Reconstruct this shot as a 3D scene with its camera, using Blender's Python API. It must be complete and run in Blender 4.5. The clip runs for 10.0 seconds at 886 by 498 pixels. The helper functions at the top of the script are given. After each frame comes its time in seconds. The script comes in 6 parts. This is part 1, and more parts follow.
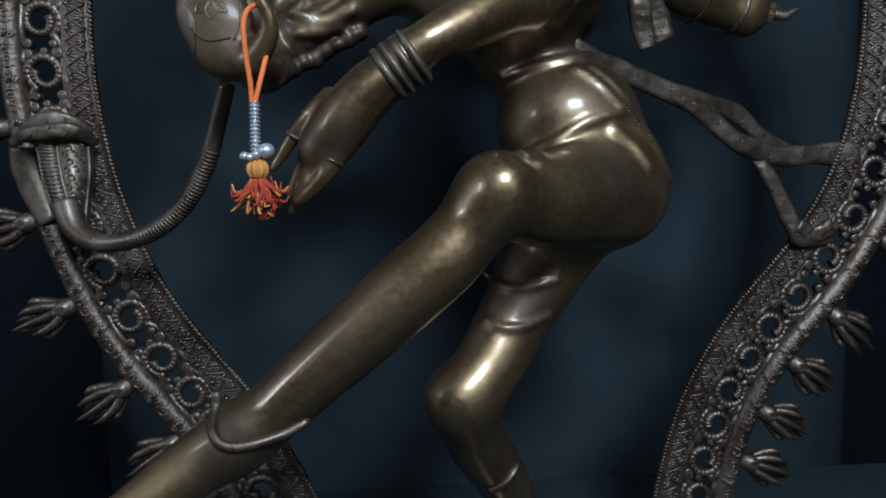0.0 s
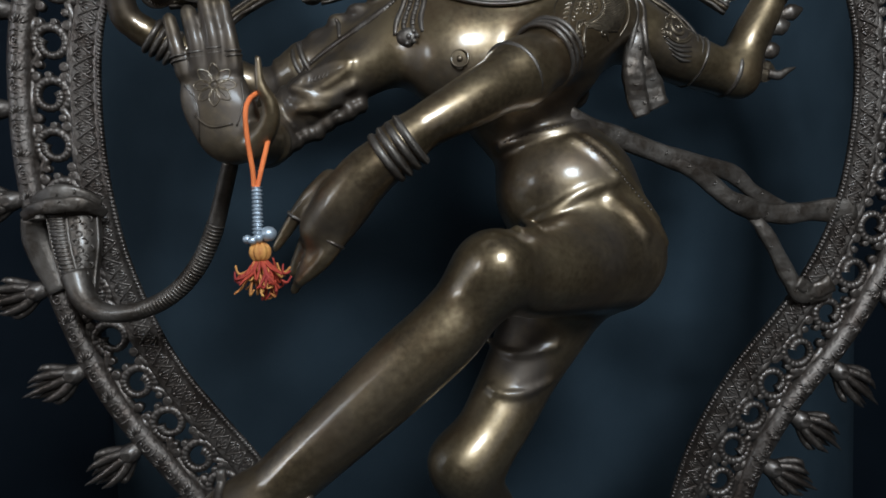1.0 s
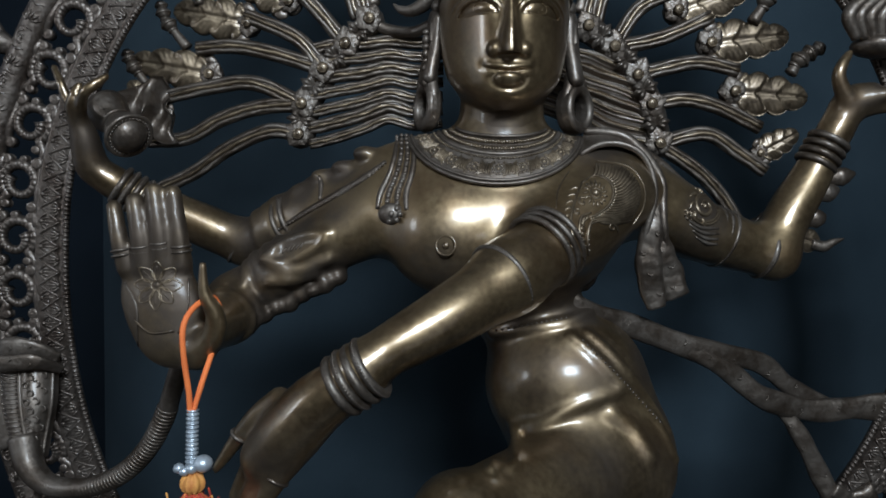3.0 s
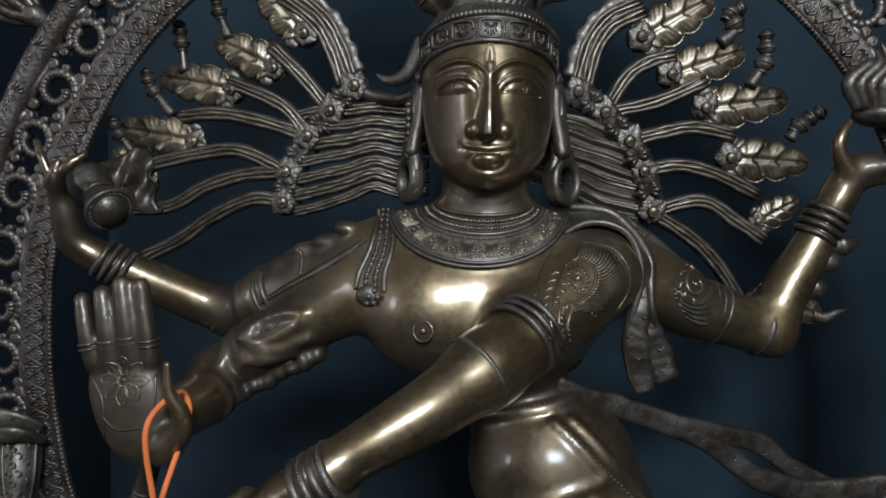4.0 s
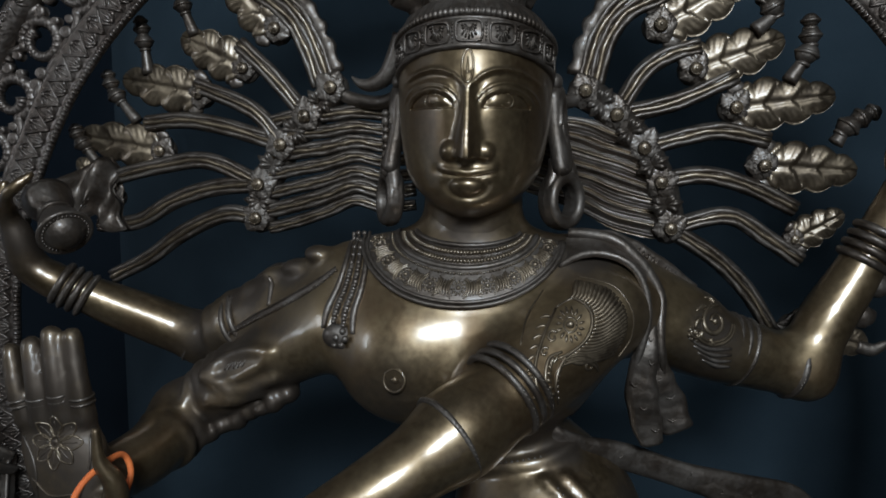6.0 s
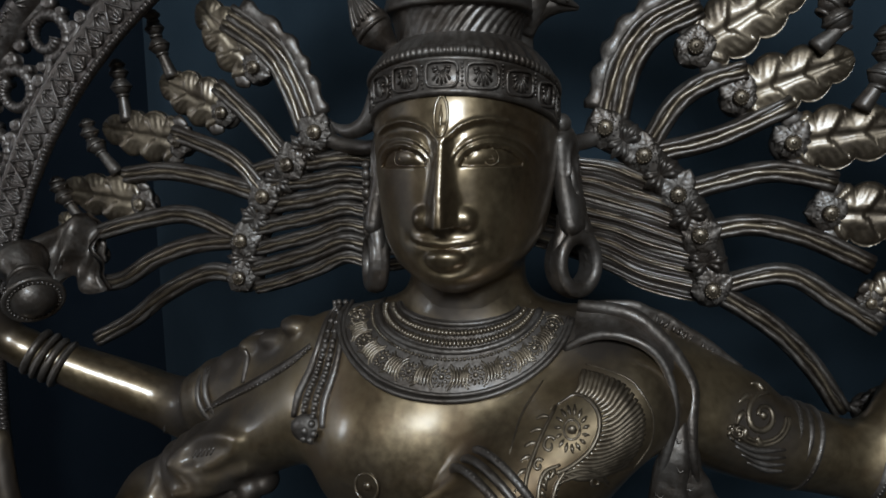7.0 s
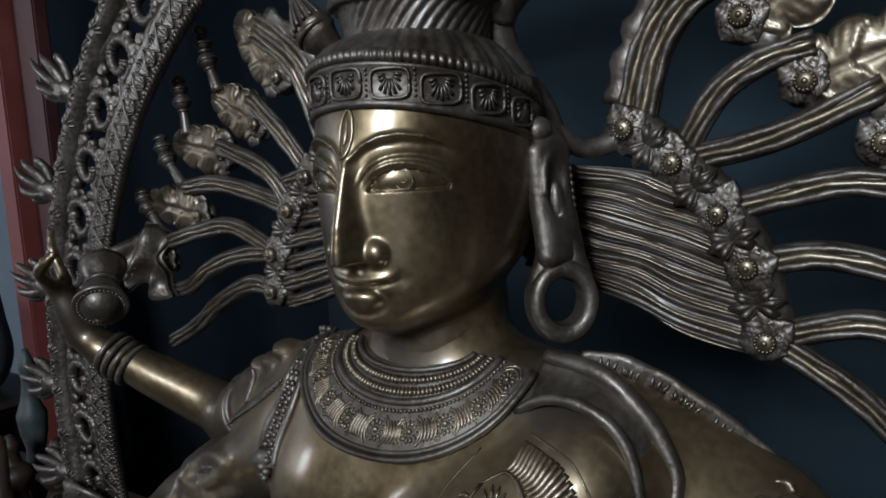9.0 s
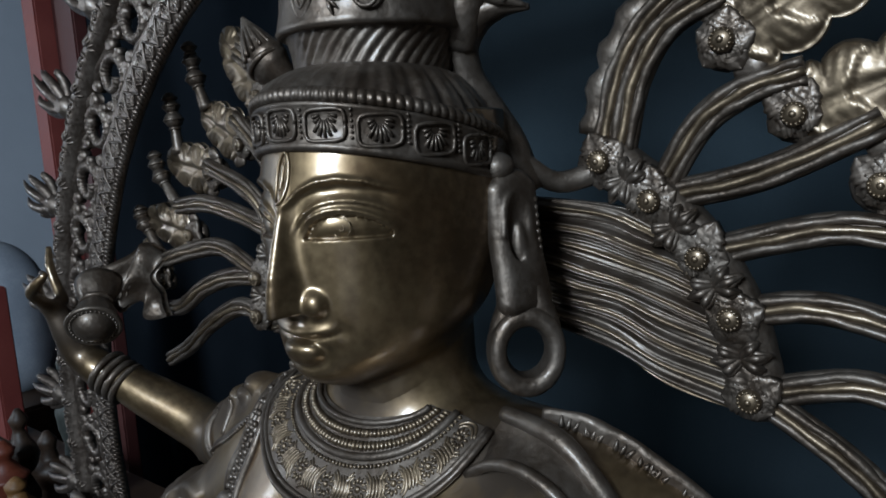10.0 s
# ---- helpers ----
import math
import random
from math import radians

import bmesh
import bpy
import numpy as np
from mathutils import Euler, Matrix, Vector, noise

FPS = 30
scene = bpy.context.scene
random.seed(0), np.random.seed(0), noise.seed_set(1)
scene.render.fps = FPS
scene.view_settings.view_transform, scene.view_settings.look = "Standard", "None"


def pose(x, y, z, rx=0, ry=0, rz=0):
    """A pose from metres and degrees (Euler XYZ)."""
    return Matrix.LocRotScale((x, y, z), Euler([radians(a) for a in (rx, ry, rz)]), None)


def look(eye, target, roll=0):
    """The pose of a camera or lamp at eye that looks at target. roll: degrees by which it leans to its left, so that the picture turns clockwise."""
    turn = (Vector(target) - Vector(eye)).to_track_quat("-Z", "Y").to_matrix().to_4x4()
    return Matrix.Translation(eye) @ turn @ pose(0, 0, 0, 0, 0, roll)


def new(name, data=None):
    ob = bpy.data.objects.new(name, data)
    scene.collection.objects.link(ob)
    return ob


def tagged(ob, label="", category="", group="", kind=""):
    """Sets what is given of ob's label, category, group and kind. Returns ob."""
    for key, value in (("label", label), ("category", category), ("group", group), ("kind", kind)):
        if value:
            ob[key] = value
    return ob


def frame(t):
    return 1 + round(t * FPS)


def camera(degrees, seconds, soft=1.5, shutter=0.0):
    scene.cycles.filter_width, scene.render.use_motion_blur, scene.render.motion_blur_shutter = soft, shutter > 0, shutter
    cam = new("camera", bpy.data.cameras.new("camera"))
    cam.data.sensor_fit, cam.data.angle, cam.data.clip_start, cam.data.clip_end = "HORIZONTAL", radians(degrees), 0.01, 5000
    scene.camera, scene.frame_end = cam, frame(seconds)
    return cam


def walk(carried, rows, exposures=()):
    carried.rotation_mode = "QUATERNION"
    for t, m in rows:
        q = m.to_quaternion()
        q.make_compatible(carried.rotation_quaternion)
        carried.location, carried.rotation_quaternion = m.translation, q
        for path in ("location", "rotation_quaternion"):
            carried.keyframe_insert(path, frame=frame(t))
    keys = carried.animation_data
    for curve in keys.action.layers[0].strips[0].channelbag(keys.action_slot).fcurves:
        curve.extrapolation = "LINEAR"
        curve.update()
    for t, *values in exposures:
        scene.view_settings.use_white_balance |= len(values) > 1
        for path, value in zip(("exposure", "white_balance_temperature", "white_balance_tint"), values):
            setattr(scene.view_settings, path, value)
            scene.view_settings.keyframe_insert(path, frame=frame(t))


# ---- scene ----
cam = camera(63.9, 10.0, 1.8)
METRES, EYE, TILT, LEAN, TURN = 0.9, 0.95, -6.3, 1.1, -4.0
ROWS = [
    (0.0, 0.0, 0.0, 0.0, -0.0, 0.0, 0.0),
    (0.5, 0.0072, -0.0143, 0.0217, -0.72, 0.83, 0.23),
    (1.0, 0.0106, -0.0141, 0.0549, 0.76, 1.61, 0.75),
    (1.5, 0.0207, 0.0036, 0.095, 2.07, 2.31, -0.31),
    (2.0, 0.0392, 0.0305, 0.1443, 2.99, 2.64, -1.23),
    (2.5, 0.0521, 0.0548, 0.1973, 3.54, 2.7, -2.09),
    (4.0, 0.1097, 0.0932, 0.3258, 6.17, 3.08, -2.95),
    (4.5, 0.118, 0.066, 0.3479, 7.12, 1.95, -2.44),
    (5.0, 0.1324, 0.0576, 0.3553, 7.4, 0.56, -2.35),
    (6.5, 0.1769, 0.2589, 0.4335, 12.95, -1.12, -2.74),
    (7.0, 0.207, 0.2928, 0.4628, 16.48, -1.26, -2.0),
    (7.5, 0.2419, 0.3339, 0.4909, 19.99, -1.5, -1.36),
    (8.0, 0.2894, 0.3729, 0.4932, 26.58, -1.97, -1.5),
    (8.5, 0.3243, 0.4096, 0.4916, 32.46, -2.74, -1.81),
    (9.0, 0.354, 0.4487, 0.5011, 36.84, -3.6, -2.02),
    (9.5, 0.3627, 0.4816, 0.5204, 40.41, -4.36, -2.36),
    (10.0, 0.3787, 0.5086, 0.5348, 41.12, -4.79, -1.95),
]
walk(cam, [(t, pose(-0.12, -0.905, EYE, TILT, LEAN, TURN) @ pose(METRES * x, METRES * y, METRES * z, 90 + pitch, roll, yaw)) for t, x, y, z, yaw, pitch, roll in ROWS],
     [(0.0, 0.45), (2.5, 0.4), (4.5, 0.2), (5.0, 0.12), (6.5, -0.1), (8.0, -0.15), (9.0, 0.17), (10.0, 0.26)])

# ---------------- world and light ----------------
world = bpy.data.worlds.new("room_air")
world.use_nodes = True
world.node_tree.nodes["Background"].inputs[0].default_value = (0.5, 0.62, 0.8, 1)
world.node_tree.nodes["Background"].inputs[1].default_value = 0.014
scene.world = world
scene.view_settings.exposure = 0.0


def area_lamp(name, eye, target, size, size_y, power, colour):
    data = bpy.data.lights.new(name, "AREA")
    data.shape, data.size, data.size_y, data.energy, data.color = "RECTANGLE", size, size_y, power, colour
    ob = new(name, data)
    ob.matrix_world = look(eye, target)
    return ob


# a window high in the wall behind the viewer, beside it a dim doorway fill
area_lamp("window_light", (0.24, -1.98, 2.16), (0, -0.2, 1.15), 0.60, 0.46, 51.5, (0.695, 0.85, 1.0))
# unseen doorway, assumed: a broad dim fill on the right
area_lamp("doorway_fill_light", (0.90, -1.98, 1.15), (0.1, -0.1, 1.15), 0.85, 1.50, 1.2, (0.88, 0.94, 1.0))
# added lamp that brightens the left wall; no window is known there
area_lamp("wall_fill_light", (-2.9, -1.95, 1.9), (-3.5, 0.7, 1.4), 0.6, 0.8, 35, (0.8, 0.9, 1.0))

# ---------------- materials ----------------
def material(name, colour, colour2, rough=0.5, rough2=0.6, metal=0.0, scale=12.0, fine=120.0, bump=0.15, dist=0.002, wax=0.0, gloss=0.5, uneven=0.0, tarnish=None):
    m = bpy.data.materials.new(name)
    m.use_nodes = True
    t = m.node_tree
    b = t.nodes["Principled BSDF"]
    co = t.nodes.new("ShaderNodeTexCoord")
    n1 = t.nodes.new("ShaderNodeTexNoise")
    n1.inputs["Scale"].default_value, n1.inputs["Detail"].default_value, n1.inputs["Roughness"].default_value = scale, 6, 0.6
    n2 = t.nodes.new("ShaderNodeTexNoise")
    n2.inputs["Scale"].default_value, n2.inputs["Detail"].default_value = fine, 4
    for n in (n1, n2):
        t.links.new(co.outputs["Object"], n.inputs["Vector"])
    ramp = t.nodes.new("ShaderNodeValToRGB")
    ramp.color_ramp.elements[0].position, ramp.color_ramp.elements[1].position = 0.36, 0.66
    ramp.color_ramp.elements[0].color, ramp.color_ramp.elements[1].color = (*colour, 1), (*colour2, 1)
    mix = t.nodes.new("ShaderNodeMath")
    mix.operation = "MULTIPLY_ADD"
    t.links.new(n2.outputs[0], mix.inputs[0])
    mix.inputs[1].default_value = 0.35
    t.links.new(n1.outputs[0], mix.inputs[2])
    sub = t.nodes.new("ShaderNodeMath")
    sub.operation = "SUBTRACT"
    t.links.new(mix.outputs[0], sub.inputs[0])
    sub.inputs[1].default_value = 0.17
    t.links.new(sub.outputs[0], ramp.inputs[0])
    t.links.new(ramp.outputs[0], b.inputs["Base Color"])
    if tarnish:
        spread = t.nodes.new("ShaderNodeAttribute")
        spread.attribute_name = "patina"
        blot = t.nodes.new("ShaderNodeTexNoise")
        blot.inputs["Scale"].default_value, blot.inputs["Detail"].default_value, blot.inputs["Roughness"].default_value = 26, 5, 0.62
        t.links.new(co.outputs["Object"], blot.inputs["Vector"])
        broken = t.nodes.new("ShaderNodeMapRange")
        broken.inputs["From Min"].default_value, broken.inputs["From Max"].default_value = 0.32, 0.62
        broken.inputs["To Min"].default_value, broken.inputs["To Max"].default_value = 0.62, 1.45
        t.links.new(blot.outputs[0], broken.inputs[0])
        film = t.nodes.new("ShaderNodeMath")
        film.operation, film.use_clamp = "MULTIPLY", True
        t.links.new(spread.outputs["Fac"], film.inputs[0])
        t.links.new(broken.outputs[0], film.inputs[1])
        rust = t.nodes.new("ShaderNodeTexNoise")
        rust.inputs["Scale"].default_value, rust.inputs["Detail"].default_value, rust.inputs["Roughness"].default_value = 15, 4, 0.6
        t.links.new(co.outputs["Object"], rust.inputs["Vector"])
        patches = t.nodes.new("ShaderNodeMapRange")
        patches.inputs["From Min"].default_value, patches.inputs["From Max"].default_value, patches.inputs["To Max"].default_value = 0.50, 0.72, 0.65
        t.links.new(rust.outputs[0], patches.inputs[0])
        copper = t.nodes.new("ShaderNodeMix")
        copper.data_type = "RGBA"
        copper.inputs["B"].default_value = (0.150, 0.082, 0.038, 1)
        t.links.new(patches.outputs[0], copper.inputs["Factor"])
        t.links.new(ramp.outputs[0], copper.inputs["A"])
        tint = t.nodes.new("ShaderNodeMix")
        tint.data_type = "RGBA"
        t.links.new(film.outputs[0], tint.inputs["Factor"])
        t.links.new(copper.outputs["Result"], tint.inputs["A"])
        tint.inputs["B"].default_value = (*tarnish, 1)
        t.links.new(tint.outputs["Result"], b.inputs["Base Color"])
    rr = t.nodes.new("ShaderNodeMapRange")
    rr.inputs["From Min"].default_value, rr.inputs["From Max"].default_value = 0.3, 0.7
    rr.inputs["To Min"].default_value, rr.inputs["To Max"].default_value = rough, rough2
    t.links.new(sub.outputs[0], rr.inputs[0])
    t.links.new(rr.outputs[0], b.inputs["Roughness"])
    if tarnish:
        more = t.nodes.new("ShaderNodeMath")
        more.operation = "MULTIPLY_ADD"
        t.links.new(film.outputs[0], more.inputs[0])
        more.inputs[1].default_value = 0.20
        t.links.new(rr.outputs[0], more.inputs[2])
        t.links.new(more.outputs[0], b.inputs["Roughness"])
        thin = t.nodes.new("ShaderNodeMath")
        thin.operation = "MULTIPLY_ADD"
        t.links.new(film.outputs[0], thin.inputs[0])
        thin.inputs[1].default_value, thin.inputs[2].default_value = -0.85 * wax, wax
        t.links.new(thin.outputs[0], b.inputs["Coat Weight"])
    b.inputs["Metallic"].default_value = metal
    b.inputs["Specular IOR Level"].default_value = gloss
    b.inputs["Coat Weight"].default_value, b.inputs["Coat Roughness"].default_value = wax, 0.19
    b.inputs["Coat IOR"].default_value = 1.6 if uneven > 0.1 else 1.5
    bm = t.nodes.new("ShaderNodeBump")
    bm.inputs["Strength"].default_value, bm.inputs["Distance"].default_value = bump, dist
    t.links.new(n2.outputs[0], bm.inputs["Height"])
    if uneven:
        n3 = t.nodes.new("ShaderNodeTexNoise")
        n3.inputs["Scale"].default_value, n3.inputs["Detail"].default_value = 38, 2
        t.links.new(co.outputs["Object"], n3.inputs["Vector"])
        low = t.nodes.new("ShaderNodeBump")
        low.inputs["Strength"].default_value, low.inputs["Distance"].default_value = uneven, 0.006
        t.links.new(n3.outputs[0], low.inputs["Height"])
        t.links.new(low.outputs[0], bm.inputs["Normal"])
    t.links.new(bm.outputs[0], b.inputs["Normal"])
    return m


BRONZE = material("polished_bronze", (0.105, 0.067, 0.034), (0.252, 0.173, 0.093), 0.34, 0.46, 0.90, 8, 200, 0.05, 0.001, 0.80, uneven=0.12, tarnish=(0.080, 0.059, 0.044))
PATINA = material("dark_bronze_patina", (0.078, 0.056, 0.041), (0.142, 0.115, 0.094), 0.40, 0.58, 0.84, 34, 260, 0.36, 0.0015, 0.20, uneven=0.10)
LEAF = material("rubbed_leaf_bronze", (0.095, 0.067, 0.044), (0.214, 0.156, 0.100), 0.36, 0.50, 0.9, 30, 260, 0.15, 0.0015, 0.45)
CHASED = material("chased_grey_bronze", (0.075, 0.054, 0.042), (0.146, 0.117, 0.097), 0.36, 0.54, 0.86, 30, 240, 0.30, 0.003, 0.25)
CLOTH = material("navy_cloth", (0.0182, 0.0276, 0.0345), (0.0246, 0.0358, 0.0440), 0.9, 0.95, 0.0, 6, 500, 0.2, 0.001, 0.0, 0.08)
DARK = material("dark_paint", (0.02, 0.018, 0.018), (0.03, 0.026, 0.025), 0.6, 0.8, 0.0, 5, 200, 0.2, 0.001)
WALL = material("blue_grey_wall", (0.40, 0.45, 0.52), (0.44, 0.49, 0.56), 0.8, 0.9, 0.0, 3, 120, 0.15, 0.002)
BLACK = material("shaded_backing_cloth", (0.0064, 0.0088, 0.0118), (0.0084, 0.0112, 0.0148), 0.95, 1.0, 0.0, 5, 300, 0.2, 0.001, 0.0, 0.0)
RED = material("red_painted_wood", (0.15, 0.030, 0.025), (0.19, 0.042, 0.033), 0.45, 0.6, 0.0, 8, 150, 0.15, 0.001)
ORANGE = material("orange_cord", (0.66, 0.135, 0.030), (0.78, 0.18, 0.040), 0.7, 0.8, 0.0, 40, 900, 0.5, 0.001)
CRIMSON = material("crimson_thread", (0.24, 0.014, 0.010), (0.40, 0.042, 0.014), 0.7, 0.8, 0.0, 90, 900, 0.4, 0.001)
AMBER = material("amber_thread", (0.42, 0.13, 0.03), (0.60, 0.27, 0.06), 0.7, 0.8, 0.0, 90, 900, 0.4, 0.001)
SILVER = material("silver_wire", (0.34, 0.37, 0.40), (0.48, 0.51, 0.54), 0.3, 0.4, 0.6, 90, 600, 0.3, 0.001)
# for the unseen ceiling and front wall; dark to dim the bronze's reflections
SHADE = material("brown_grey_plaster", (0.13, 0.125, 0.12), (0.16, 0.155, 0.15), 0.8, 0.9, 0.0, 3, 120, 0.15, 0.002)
FLOOR = material("dark_floor", (0.05, 0.045, 0.04), (0.08, 0.07, 0.06), 0.5, 0.7, 0.0, 4, 90, 0.2, 0.002)


# ---------------- mesh tools ----------------
def spline(pts, per=8):
    """Catmull-Rom through the points."""
    p = [Vector(q) for q in pts]
    if len(p) < 3:
        return [p[0].lerp(p[-1], i / per) for i in range(per + 1)]
    e = [2 * p[0] - p[1], *p, 2 * p[-1] - p[-2]]
    out = []
    for i in range(1, len(e) - 2):
        a, b, c, d = e[i - 1:i + 3]
        for j in range(per):
            u = j / per
            out.append(0.5 * (2 * b + (c - a) * u + (2 * a - 5 * b + 4 * c - d) * u * u + (3 * b - a - 3 * c + d) * u ** 3))
    out.append(p[-1])
    return out


def along(values, n):
    return np.interp(np.linspace(0, len(values) - 1, n), range(len(values)), values)


class Bag:
    """Collects pieces of one mesh."""

    def __init__(self):
        self.v, self.f, self.m = [], [], []

    def add(self, v, f, mat=0):
        k = len(self.v)
        self.v.extend(tuple(q) for q in v)
        self.f.extend(tuple(i + k for i in q) for q in f)
        self.m.extend([mat] * len(f))

    def tube(self, pts, rad, mat=0, n=8, per=6, flat=1.0, up=(0, 1, 0), smooth=True):
        """A swept tube; flat squeezes it along up."""
        p = spline(pts, per) if smooth else [Vector(q) for q in pts]
        r = along(rad if isinstance(rad, (list, tuple)) else [rad, rad], len(p))
        v, f = [], []
        upv = Vector(up)
        for i, q in enumerate(p):
            d = (p[min(i + 1, len(p) - 1)] - p[max(i - 1, 0)]).normalized()
            s = d.cross(upv)
            s = s.normalized() if s.length > 1e-4 else d.orthogonal().normalized()
            w = s.cross(d)
            for j in range(n):
                a = 2 * math.pi * j / n
                v.append(q + s * math.cos(a) * r[i] + w * math.sin(a) * r[i] * flat)
        for i in range(len(p) - 1):
            for j in range(n):
                f.append((i * n + j, i * n + (j + 1) % n, (i + 1) * n + (j + 1) % n, (i + 1) * n + j))
        f.append(tuple(range(n - 1, -1, -1)))
        f.append(tuple((len(p) - 1) * n + j for j in range(n)))
        self.add(v, f, mat)

    def ball(self, c, r, mat=0, n=10, rings=6, turn=None):
        r = (r, r, r) if isinstance(r, (int, float)) else r
        v, f = [], []
        for i in range(1, rings):
            b = math.pi * i / rings
            for j in range(n):
                a = 2 * math.pi * j / n
                v.append(Vector((r[0] * math.sin(b) * math.cos(a), r[1] * math.sin(b) * math.sin(a), r[2] * math.cos(b))))
        v += [Vector((0, 0, r[2])), Vector((0, 0, -r[2]))]
        top, bot = len(v) - 2, len(v) - 1
        for i in range(rings - 2):
            for j in range(n):
                f.append((i * n + j, (i + 1) * n + j, (i + 1) * n + (j + 1) % n, i * n + (j + 1) % n))
        for j in range(n):
            f.append((top, j, (j + 1) % n))
            f.append((bot, (rings - 2) * n + (j + 1) % n, (rings - 2) * n + j))
        c = Vector(c)
        self.add([(turn @ q if turn else q) + c for q in v], f, mat)

    def ring(self, c, axis, R, r, mat=0, n=32, k=8, stretch=1.0, beads=0):
        """A torus round an axis, or a row of beads in its place."""
        ax = Vector(axis).normalized()
        s = ax.cross(Vector((0, 0, 1)))
        s = s.normalized() if s.length > 1e-3 else Vector((1, 0, 0))
        w = ax.cross(s)
        c = Vector(c)
        if beads:
            for i in range(beads):
                a = 2 * math.pi * i / beads
                self.ball(c + (s * math.cos(a) + w * math.sin(a) * stretch) * R, r, mat, 6, 4)
            return
        v, f = [], []
        for i in range(n):
            a = 2 * math.pi * i / n
            o = s * math.cos(a) + w * math.sin(a) * stretch
            for j in range(k):
                b = 2 * math.pi * j / k
                v.append(c + o * (R + r * math.cos(b)) + ax * r * math.sin(b))
        for i in range(n):
            for j in range(k):
                f.append((i * k + j, ((i + 1) % n) * k + j, ((i + 1) % n) * k + (j + 1) % k, i * k + (j + 1) % k))
        self.add(v, f, mat)

    def mesh(self, name, mats, smooth=True):
        me = bpy.data.meshes.new(name)
        me.from_pydata(self.v, [], self.f)
        for m in mats:
            me.materials.append(m)
        me.polygons.foreach_set("material_index", self.m)
        me.polygons.foreach_set("use_smooth", [smooth] * len(self.f))
        me.update()
        return me


class Field:
    """A solid as a distance field on a grid, from blended round forms; mesh() takes its surface."""

    def __init__(self, lo, hi, h):
        self.lo, self.h = np.array(lo, float), h
        self.n = np.ceil((np.array(hi) - self.lo) / h).astype(int) + 1
        self.d = np.full(self.n, 0.05, np.float32)
        self.ax = [(self.lo[i] + h * np.arange(self.n[i])).astype(np.float32) for i in range(3)]

    def part(self, lo, hi):
        a = np.clip(np.floor((np.array(lo) - self.lo) / self.h).astype(int), 0, self.n - 1)
        b = np.clip(np.ceil((np.array(hi) - self.lo) / self.h).astype(int) + 1, 1, self.n)
        s = tuple(slice(a[i], b[i]) for i in range(3))
        return s, np.meshgrid(*[self.ax[i][s[i]] for i in range(3)], indexing="ij")

    def blend(self, s, q, k):
        a = self.d[s]
        h = np.maximum(k - np.abs(a - q), 0) / k
        self.d[s] = np.minimum(a, q) - h * h * k / 4

    def carve(self, s, q, k):
        a = self.d[s]
        h = np.maximum(k - np.abs(a + q), 0) / k
        self.d[s] = np.maximum(a, -q) + h * h * k / 4

    def cone(self, a, b, ra, rb, k=0.012, cut=False):
        a, b = np.array(a, float), np.array(b, float)
        r = max(ra, rb) + k + 0.01
        s, (X, Y, Z) = self.part(np.minimum(a, b) - r, np.maximum(a, b) + r)
        if X.size == 0:
            return
        e = b - a
        t = np.clip(((X - a[0]) * e[0] + (Y - a[1]) * e[1] + (Z - a[2]) * e[2]) / max(e @ e, 1e-9), 0, 1)
        q = np.sqrt((X - a[0] - t * e[0]) ** 2 + (Y - a[1] - t * e[1]) ** 2 + (Z - a[2] - t * e[2]) ** 2) - (ra + t * (rb - ra))
        (self.carve if cut else self.blend)(s, q, k)

    def limb(self, pts, k=0.012, cut=False):
        """Points (x, y, z, radius) in a row, rounded into one limb and then blended in."""
        p = np.array(pts, float)
        if len(p) > 2:
            q = [np.array(v) for v in spline([v[:3] for v in pts], 12)]
            r = along([v[3] for v in pts], len(q))
            for _ in range(12):
                r[1:-1] = (r[:-2] + r[1:-1] * 2 + r[2:]) / 4
        else:
            q, r = [p[0, :3], p[1, :3]], p[:, 3]
        m = p[:, 3].max() + k + 0.01
        s, (X, Y, Z) = self.part(p[:, :3].min(0) - m, p[:, :3].max(0) + m)
        if X.size == 0:
            return
        best = np.full(X.shape, 0.06, np.float32)
        for i in range(len(q) - 1):
            a, e = q[i], q[i + 1] - q[i]
            t = np.clip(((X - a[0]) * e[0] + (Y - a[1]) * e[1] + (Z - a[2]) * e[2]) / max(e @ e, 1e-12), 0, 1)
            best = np.minimum(best, np.sqrt((X - a[0] - t * e[0]) ** 2 + (Y - a[1] - t * e[1]) ** 2 + (Z - a[2] - t * e[2]) ** 2) - (r[i] + t * (r[i + 1] - r[i])))
        (self.carve if cut else self.blend)(s, best, k)

    def egg(self, c, r, k=0.012, turn=(0, 0, 0), cut=False):
        c, r = np.array(c, float), np.array(r, float)
        m = max(r) + k + 0.01
        s, (X, Y, Z) = self.part(c - m, c + m)
        if X.size == 0:
            return
        R = np.array(Euler([radians(a) for a in turn]).to_matrix().transposed())
        x, y, z = X - c[0], Y - c[1], Z - c[2]
        u = [(R[i, 0] * x + R[i, 1] * y + R[i, 2] * z) / r[i] for i in range(3)]
        l0 = np.sqrt(u[0] ** 2 + u[1] ** 2 + u[2] ** 2)
        l1 = np.sqrt((u[0] / r[0]) ** 2 + (u[1] / r[1]) ** 2 + (u[2] / r[2]) ** 2)
        q = l0 * (l0 - 1) / np.maximum(l1, 1e-6)
        (self.carve if cut else self.blend)(s, q, k)

    def depth(self, i, k):
        """Where the column of the grid at i, k first meets the solid."""
        i, k = min(max(i, 0), self.n[0] - 1), min(max(k, 0), self.n[2] - 1)
        col = self.d[i, :, k]
        j = int(np.argmax(col < 0))
        if col[j] >= 0:
            return self.lo[1] + self.h * int(np.argmin(col))
        return self.lo[1] + self.h * (j - col[j] / (col[j] - col[j - 1])) if j else self.lo[1]

